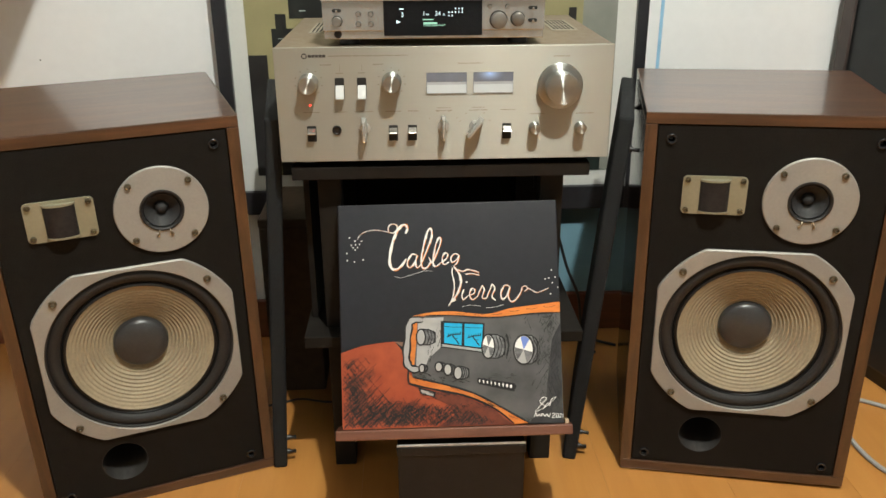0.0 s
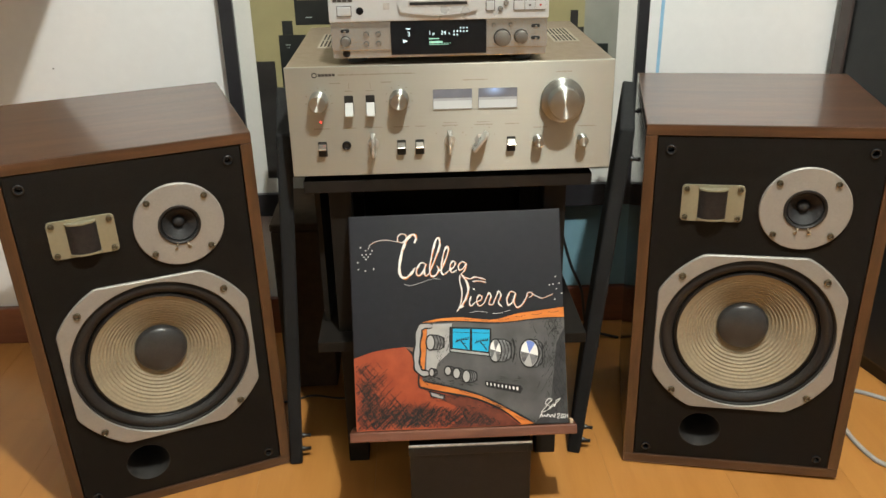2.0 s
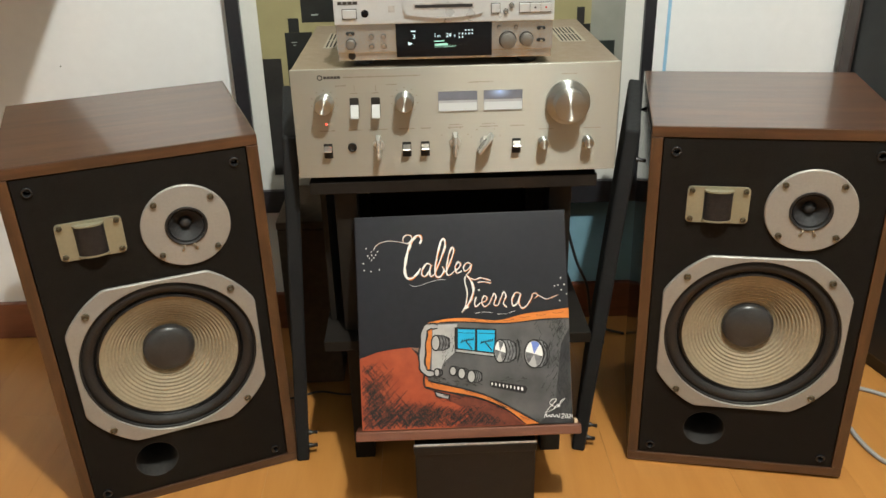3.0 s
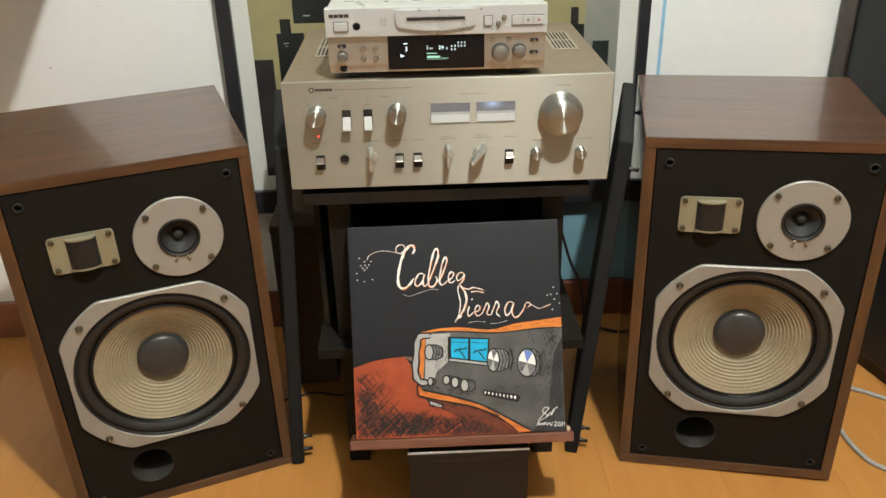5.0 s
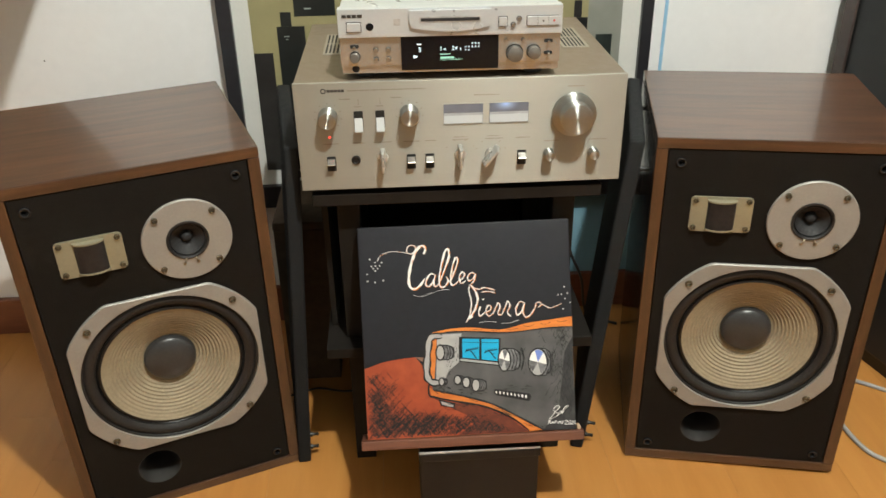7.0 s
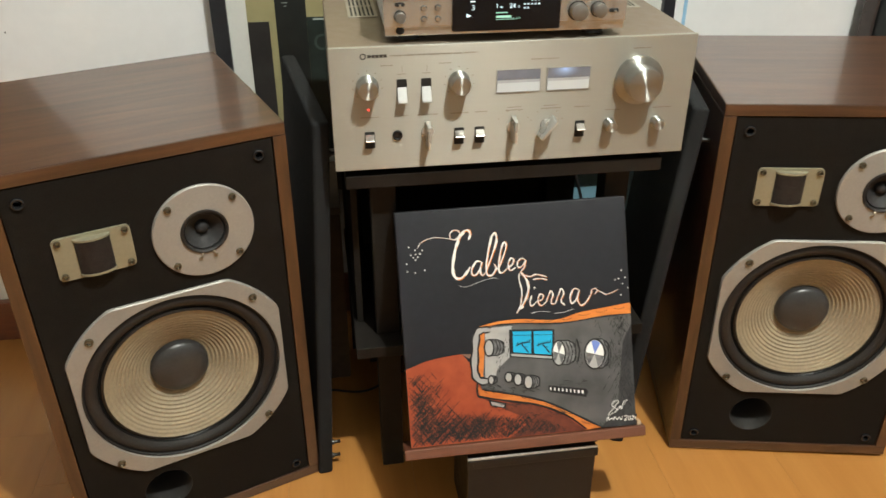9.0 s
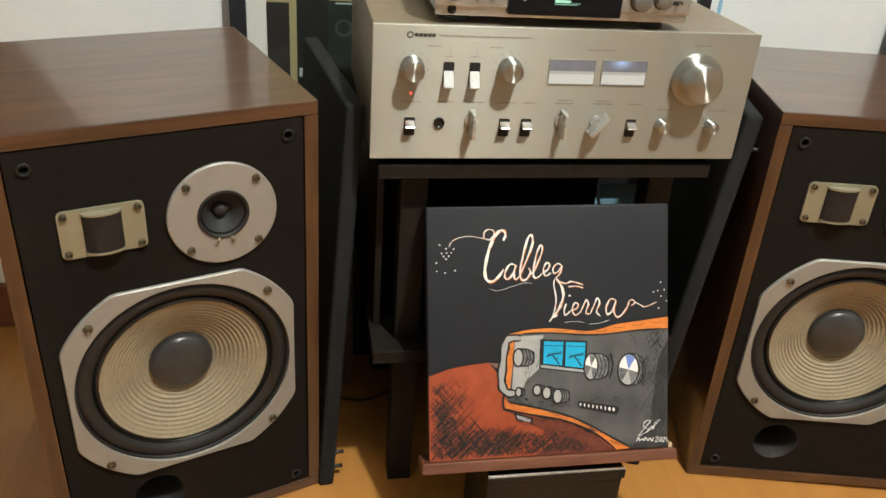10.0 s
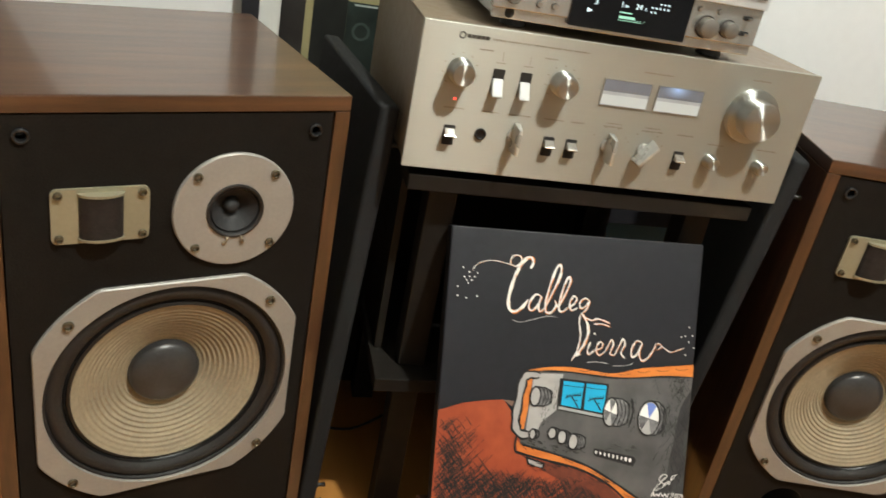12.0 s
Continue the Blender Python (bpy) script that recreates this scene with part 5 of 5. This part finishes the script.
stroke("painted_button", [(47.3, 59.8), (47.6, 55.8)], 1.6, 7, P_WHITE)
stroke("painted_button", [(52.6, 58.8), (52.8, 54.7)], 1.6, 7, P_WHITE)
stroke("painted_button", [(57.8, 57.8), (58.1, 53.5)], 1.6, 7, P_WHITE)
stroke("painted_button", [(63.1, 56.8), (63.3, 52.4)], 1.6, 7, P_WHITE)
stroke("painted_button", [(68.3, 55.7), (68.6, 51.3)], 1.6, 7, P_WHITE)
stroke("painted_button", [(73.6, 54.7), (73.8, 50.2)], 2.6, 7, P_WHITE)
stroke("painted_button", [(78.8, 53.7), (79.1, 49.1)], 2.6, 7, P_WHITE)
patch("painted_foot", [(-45.8, 54.2), (-22.5, 47), (-23.6, 40), (-43, 44.6)], 5, P_INK)
patch("painted_foot", [(-42.8, 50.9), (-24.9, 45.5), (-25.9, 41.6), (-40.7, 45.3)], 6, P_HANDLE)
stroke("lettering", [(-122.3, 254.9), (-119, 261), (-110.9, 265.4), (-99.1, 267.2), (-85.4, 265.1), (-76.9, 263.1)], 1.03, 5, P_LETTER)
stroke("lettering_light", [(-122.5, 255), (-119.1, 261.1), (-111.1, 265.5), (-99.3, 267.3), (-85.6, 265.2), (-77, 263.3)], 0.56, 6, P_WHITE)
stroke("lettering", [(-79.6, 262.9), (-80.6, 269.9), (-76.1, 274.4), (-69.4, 273.4), (-68.5, 267.9), (-73.8, 262.6), (-78.4, 263.6)], 1.84, 5, P_LETTER)
stroke("lettering_light", [(-79.9, 263.1), (-80.8, 270.1), (-76.4, 274.6), (-69.7, 273.6), (-68.7, 268.1), (-74, 262.8), (-78.7, 263.8)], 0.99, 6, P_WHITE)
stroke("lettering", [(-57.3, 261.1), (-54.3, 268), (-56.9, 272.8), (-62.9, 271.5), (-69, 263.6), (-74.1, 252.1), (-77.8, 238.6), (-79.8, 225), (-77.4, 215.1), (-70, 212.9), (-62.8, 219.2), (-57, 226.8)], 4.14, 5, P_LETTER)
stroke("lettering_light", [(-58, 261.6), (-55, 268.5), (-57.5, 273.3), (-63.5, 272), (-69.6, 264), (-74.8, 252.5), (-78.4, 239), (-80.4, 225.5), (-78, 215.6), (-70.7, 213.3), (-63.4, 219.7), (-57.6, 227.2)], 2.23, 6, P_WHITE)
stroke("lettering", [(-42.7, 231.7), (-48.9, 233.1), (-54.3, 225.9), (-55.7, 218.1), (-51.5, 215.2), (-45.4, 222.4), (-41.9, 231.2), (-44.7, 220.8), (-42.5, 214.5), (-37.7, 218.2)], 2.76, 5, P_LETTER)
stroke("lettering_light", [(-43.1, 231.9), (-49.3, 233.4), (-54.7, 226.2), (-56.1, 218.4), (-51.9, 215.5), (-45.8, 222.7), (-42.3, 231.5), (-45.1, 221.1), (-42.9, 214.8), (-38.1, 218.5)], 1.49, 6, P_WHITE)
stroke("lettering", [(-37.7, 218.2), (-29.2, 236.5), (-21.8, 256.5), (-22.7, 266.7), (-27.5, 263), (-32.8, 244.5), (-36.6, 225.9), (-35.5, 214.6), (-29.2, 214.7), (-24.2, 222.3), (-26.4, 227.8)], 3.22, 5, P_LETTER)
stroke("lettering_light", [(-38.2, 218.5), (-29.7, 236.9), (-22.3, 256.9), (-23.1, 267), (-28, 263.3), (-33.3, 244.9), (-37.1, 226.3), (-36, 214.9), (-29.7, 215), (-24.7, 222.6), (-26.9, 228.2)], 1.74, 6, P_WHITE)
stroke("lettering", [(-26.4, 227.8), (-21.9, 221.4), (-14.3, 235.9), (-9.6, 249.4), (-11.3, 254.9), (-15.5, 248.4), (-20, 230.3), (-20.8, 218.6), (-16.6, 215.7), (-10.2, 220.9)], 2.64, 5, P_LETTER)
stroke("lettering_light", [(-26.8, 228.1), (-22.3, 221.7), (-14.7, 236.2), (-10, 249.7), (-11.7, 255.2), (-15.9, 248.7), (-20.4, 230.6), (-21.2, 218.9), (-17, 216), (-10.6, 221.2)], 1.43, 6, P_WHITE)
stroke("lettering", [(-10.2, 220.9), (-3.4, 225.3), (-0.8, 231.1), (-4.6, 233.6), (-8.4, 226.3), (-6.4, 218), (0.8, 221.2)], 2.42, 5, P_LETTER)
stroke("lettering_light", [(-10.5, 221.2), (-3.7, 225.6), (-1.2, 231.3), (-5, 233.8), (-8.8, 226.6), (-6.7, 218.3), (0.4, 221.5)], 1.3, 6, P_WHITE)
stroke("lettering", [(14.8, 229.2), (9, 232.2), (3.3, 226.6), (4.7, 220.7), (10.3, 223.2), (14.8, 229.2), (11.7, 220), (6.1, 214.8)], 2.3, 5, P_LETTER)
stroke("lettering_light", [(14.4, 229.5), (8.7, 232.5), (3, 226.8), (4.4, 220.9), (9.9, 223.4), (14.4, 229.5), (11.4, 220.3), (5.7, 215)], 1.24, 6, P_WHITE)
stroke("lettering", [(5.3, 214), (4.2, 205.9), (6.8, 192.1), (6, 180.4), (2.9, 169.6), (-1.6, 162)], 2.07, 5, P_LETTER)
stroke("lettering_light", [(4.9, 214.3), (3.9, 206.1), (6.5, 192.3), (5.7, 180.7), (2.6, 169.9), (-2, 162.2)], 1.12, 6, P_WHITE)
stroke("lettering", [(6.8, 214.8), (12.8, 206.7), (16, 195.6), (13.6, 184), (7.8, 173.3), (2.9, 168.1), (8.4, 170.2)], 3.68, 5, P_LETTER)
stroke("lettering_light", [(6.3, 215.1), (12.3, 207.1), (15.4, 196), (13.1, 184.4), (7.2, 173.7), (2.3, 168.5), (7.9, 170.6)], 1.98, 6, P_WHITE)
stroke("lettering", [(10.6, 210.7), (19.1, 208), (25.5, 210.1), (34, 208.2), (41.3, 205.5)], 2.3, 5, P_LETTER)
stroke("lettering_light", [(10.3, 210.9), (18.8, 208.2), (25.1, 210.3), (33.7, 208.4), (41, 205.8)], 1.24, 6, P_WHITE)
stroke("lettering", [(22.1, 204), (31.9, 204.3), (41.2, 202)], 2.07, 5, P_LETTER)
stroke("lettering_light", [(21.8, 204.2), (31.6, 204.6), (40.9, 202.2)], 1.12, 6, P_WHITE)
stroke("lettering", [(19.5, 183.8), (16.8, 175.3), (18.6, 169.8), (25, 175)], 2.3, 5, P_LETTER)
stroke("lettering_light", [(19.1, 184), (16.5, 175.6), (18.3, 170), (24.7, 175.2)], 1.24, 6, P_WHITE)
stroke("lettering", [(23.3, 194.2), (24.1, 192.2)], 2.53, 5, P_LETTER)
stroke("lettering_light", [(23, 194.4), (23.7, 192.5)], 1.36, 6, P_WHITE)
stroke("lettering", [(25, 175), (32.9, 177.4), (34.3, 182.8), (30, 184.1), (27, 175.7), (31.1, 169.3), (37.9, 173.7)], 2.3, 5, P_LETTER)
stroke("lettering_light", [(24.7, 175.2), (32.6, 177.6), (34, 183), (29.7, 184.4), (26.7, 175.9), (30.8, 169.5), (37.6, 173.9)], 1.24, 6, P_WHITE)
stroke("lettering", [(37.9, 173.7), (41.7, 182.1), (45, 187.4), (47.2, 181.9), (44.1, 171.8), (49.5, 170.1)], 2.3, 5, P_LETTER)
stroke("lettering_light", [(37.6, 173.9), (41.4, 182.3), (44.7, 187.7), (46.8, 182.1), (43.8, 172.1), (49.2, 170.3)], 1.24, 6, P_WHITE)
stroke("lettering", [(49.5, 170.1), (55, 182.3), (58.4, 189.2), (61.3, 182.8), (57.4, 172.9), (62.3, 167.2)], 2.3, 5, P_LETTER)
stroke("lettering_light", [(49.2, 170.3), (54.7, 182.6), (58, 189.5), (60.9, 183.1), (57.1, 173.1), (62, 167.4)], 1.24, 6, P_WHITE)
stroke("lettering", [(81.7, 185.9), (75.1, 187.3), (69.7, 177.8), (71, 169.2), (77, 172.8), (82.5, 185.1), (79.3, 173.5), (83.4, 165.2), (90.1, 168.4), (95.4, 175.6), (99.2, 182.1)], 2.64, 5, P_LETTER)
stroke("lettering_light", [(81.3, 186.2), (74.7, 187.6), (69.3, 178.1), (70.6, 169.5), (76.6, 173.1), (82.1, 185.4), (78.9, 173.8), (83, 165.5), (89.7, 168.7), (95, 175.9), (98.8, 182.3)], 1.43, 6, P_WHITE)
stroke("lettering", [(97.1, 179), (98.8, 184.4), (103.9, 185.4), (105.8, 181.8), (101, 178.1)], 1.84, 5, P_LETTER)
stroke("lettering_light", [(96.8, 179.2), (98.6, 184.6), (103.7, 185.6), (105.5, 182), (100.7, 178.3)], 0.99, 6, P_WHITE)
stroke("lettering", [(105.1, 183.4), (111.2, 180), (118.1, 176.6), (126.8, 179), (134.7, 182.2)], 1.49, 5, P_LETTER)
stroke("lettering_light", [(104.8, 183.5), (111, 180.2), (117.9, 176.8), (126.5, 179.1), (134.4, 182.3)], 0.81, 6, P_WHITE)
stroke("lettering_underline", [(-73.9, 204.4), (-64.2, 201.7), (-48.3, 206.1), (-32.5, 210.1), (-22.3, 209.3)], 0.5, 5, P_WHITE)
stroke("lettering_underline", [(16.7, 160.5), (28.5, 161.9), (42.1, 160.2)], 0.5, 5, P_WHITE)
stroke("lettering_underline", [(47.9, 158), (61.6, 158.6), (73.5, 162.1)], 0.5, 5, P_WHITE)
DOTS = [(-133.2, 257.7), (-125.9, 253.1), (-116.9, 252.7), (-131.2, 247.5), (-125.3, 248), (-119.8, 248.2), (-128.6, 244.2), (-122.7, 244.4), (-126, 241), (-137.5, 236.8), (-137.1, 227), (-127.3, 225), (-115.5, 227.3), (139, 206.1), (130, 194.8), (135.1, 195.8), (143.7, 196.6), (139.6, 189), (146.8, 182.8), (136.7, 174.3)]
for dot_x, dot_z in DOTS:
    patch("painted_dot", [(dot_x + 0.95 * math.cos(a * 0.7854), dot_z + 0.95 * math.sin(a * 0.7854)) for a in range(8)], 5, P_WHITE)
stroke("signature_mark", [(110.5, 16.7), (119.8, 26.6), (126.7, 34.1), (121.2, 35.1), (117.1, 29.4), (123.6, 24.1), (121.5, 20.2), (128, 27.8), (130.2, 23.8), (132.9, 32.3), (139.2, 35.6)], 0.9, 6, P_WHITE)
stroke("signature_mark", [(110.5, 16.7), (117.6, 18.8), (129.5, 26.2), (139.2, 35.6)], 0.7, 6, P_WHITE)
stroke("signature_mark", [(108.6, 9), (111.2, 15.2), (112.6, 10.4), (115.8, 12.6), (118.1, 10.2), (120.5, 14), (123.5, 10), (126, 13), (129, 9), (130.7, 14.4)], 1.2, 6, P_WHITE)
stroke("date_mark", [(133, 12.7), (135.8, 14.2), (136.9, 12.2), (132.9, 8.1), (137.1, 7.9)], 0.9, 6, P_WHITE)
stroke("date_mark", [(139.3, 13.3), (141.6, 12.4), (141.1, 8.1), (138.7, 8.6), (139.3, 13.3)], 0.9, 6, P_WHITE)
stroke("date_mark", [(143.2, 12.4), (145.1, 12.7), (145.5, 11.1), (143, 7.7), (145.7, 8)], 0.9, 6, P_WHITE)
stroke("date_mark", [(147.9, 13), (147.7, 7.5)], 0.9, 6, P_WHITE)

# cross-hatching in black over the painted table
hatch_rng = random.Random(11)
bm = bmesh.new()
for bunch in range(8):
    for k in range(480):
        hx, hz = hatch_rng.uniform(-147, 78), hatch_rng.uniform(1, 98)
        edge_z = 98 - (hx + 148) * 0.02
        fall = (hx + 148) / 62 + hz / 125
        if fall > hatch_rng.uniform(0.62, 1.35) and hz > 36 - (hx + 148) * 0.06:
            continue
        if hz > 60 - max(0, hx + 40) * 0.50 and hx > -45:
            continue
        ang = radians(hatch_rng.choice((40, 43, 46, 124, 128)) + hatch_rng.uniform(-4, 4))
        ln, hw = hatch_rng.uniform(5, 14) * (1.0 if hx < -40 else 0.55), hatch_rng.uniform(0.25, 0.58)
        dx, dz = math.cos(ang), math.sin(ang)
        quad = [(hx - dx * ln - dz * hw, hz - dz * ln + dx * hw), (hx + dx * ln - dz * hw * 0.4, hz + dz * ln + dx * hw * 0.4),
                (hx + dx * ln + dz * hw * 0.4, hz + dz * ln - dx * hw * 0.4), (hx - dx * ln + dz * hw, hz - dz * ln - dx * hw)]
        if any(abs(qx) > 148 or qz < 0.5 or qz > edge_z or (qx > -38 and qz > 50 - (qx + 38) * 0.44) for qx, qz in quad):
            continue
        bm.faces.new([bm.verts.new((qx / 1000, -0.00034 - 0.00002 * k / 200, qz / 1000)) for qx, qz in quad])
bm.normal_update()
tagged(layered("painted_hatching", bm, P_INK), kind="stuff")

# quick ink shading beside the painted knobs and along the painted panel's edges
bm = bmesh.new()
for sx, sz, rx, rz, turn, count in ((-14, 122, 5, 11, 70, 16), (77, 104, 4, 17, 78, 22), (119, 99, 4, 18, 80, 22), (2, 64, 20, 4, 160, 26), (-38, 69, 14, 5, 155, 26),
                                    (-27, 100, 4, 10, 60, 12), (60, 66, 24, 3, 168, 16), (104, 8, 10, 5, 140, 14), (-20, 44, 24, 4, 162, 30), (28, 30, 26, 5, 152, 34)):
    for k in range(count):
        hx, hz = sx + hatch_rng.uniform(-rx, rx), sz + hatch_rng.uniform(-rz, rz) - (hatch_rng.random() * 2 if rx > rz else 0)
        ang = radians(turn + hatch_rng.uniform(-16, 16))
        ln, hw = hatch_rng.uniform(1.5, 4.5), hatch_rng.uniform(0.2, 0.5)
        dx, dz = math.cos(ang), math.sin(ang)
        if hz < 6 or abs(hx) > 142:
            continue
        bm.faces.new([bm.verts.new((qx / 1000, -0.00118 - 0.000001 * k, qz / 1000)) for qx, qz in
                      ((hx - dx * ln - dz * hw, hz - dz * ln + dx * hw), (hx + dx * ln, hz + dz * ln), (hx - dx * ln + dz * hw, hz - dz * ln - dx * hw))])
bm.normal_update()
tagged(layered("painted_shading", bm, P_INK), kind="stuff")

# loose dark scribble at the shaded end of the painted receiver
bm = bmesh.new()
for k in range(260):
    hx, hz = 148 - abs(hatch_rng.gauss(0, 16)), hatch_rng.uniform(20, 150)
    if hx < 96 or hz > 158 - (148 - hx) * 0.05:
        continue
    ang = radians(hatch_rng.choice((55, 62, 118)) + hatch_rng.uniform(-10, 10))
    ln, hw = hatch_rng.uniform(3, 8), hatch_rng.uniform(0.2, 0.5)
    dx, dz = math.cos(ang), math.sin(ang)
    quad = [(hx - dx * ln - dz * hw, hz - dz * ln + dx * hw), (hx + dx * ln, hz + dz * ln), (hx - dx * ln + dz * hw, hz - dz * ln - dx * hw)]
    if any(qx > 148 or qz > 156 or qz < 8 for qx, qz in quad):
        continue
    bm.faces.new([bm.verts.new((qx / 1000, -0.00062 - 0.00002 * k / 260, qz / 1000)) for qx, qz in quad])
bm.normal_update()
tagged(layered("painted_scribble", bm, P_INK), kind="stuff")


# ---- cables ----
def cable(label, pts, r, material):
    return tagged(part("cable", tube(bmesh.new(), pts, r), material, smooth=True), label, "cable")


cable("grey cable lying on the floor beside the loudspeaker", [(0.80, 1.45, 0.004), (0.90, 1.345, 0.004), (0.944, 1.326, 0.004), (0.994, 1.288, 0.004), (1.10, 1.20, 0.004), (1.3, 1.1, 0.004)], 0.004, CABLE_GREY)
cable("grey cable curving over the floor", [(0.93, 1.40, 0.004), (0.885, 1.27, 0.004), (0.868, 1.215, 0.004), (0.874, 1.146, 0.004), (0.899, 1.110, 0.004), (0.99, 1.03, 0.004), (1.2, 0.95, 0.004)], 0.004, CABLE_GREY)
cable("thin black cable on the floor by the grille", [(-0.12, 1.36, 0.002), (-0.071, 1.379, 0.002), (-0.045, 1.386, 0.002), (0.02, 1.375, 0.002), (0.10, 1.43, 0.002)], 0.002, CABLE_BLACK)
cable("black cable hanging behind the rack", [(0.36, 1.53, 0.47), (0.415, 1.545, 0.30), (0.435, 1.55, 0.235), (0.455, 1.555, 0.17), (0.480, 1.56, 0.11), (0.50, 1.57, 0.02), (0.56, 1.55, 0.003)], 0.0028, CABLE_BLACK)


# ---- floor planks ----
def planks():
    w, gap = 0.1852, 0.0002
    shared = {}
    rng = random.Random(4)
    for i in range(24):
        x = -1.7805 + i * (w + gap)
        y = -2.32 + rng.uniform(-1.0, 0.0)
        while y < 1.76:
            y0, y1 = max(y, -2.30), min(y + 1.25, 1.75)
            key = round(y1 - y0, 4)
            if y1 - y0 > 0.02 and x + w < 2.46:
                if key not in shared:
                    ob = part("plank", boxed(0, w, 0, y1 - y0, -0.0028, 0.0, bevel=0.00018, seg=1), FLOORING, floor)
                    shared[key] = ob.data
                else:
                    ob = new("plank", shared[key])
                    ob.parent = floor
                ob.location = (x, y0, 0)
            y += 1.25 + gap


planks()
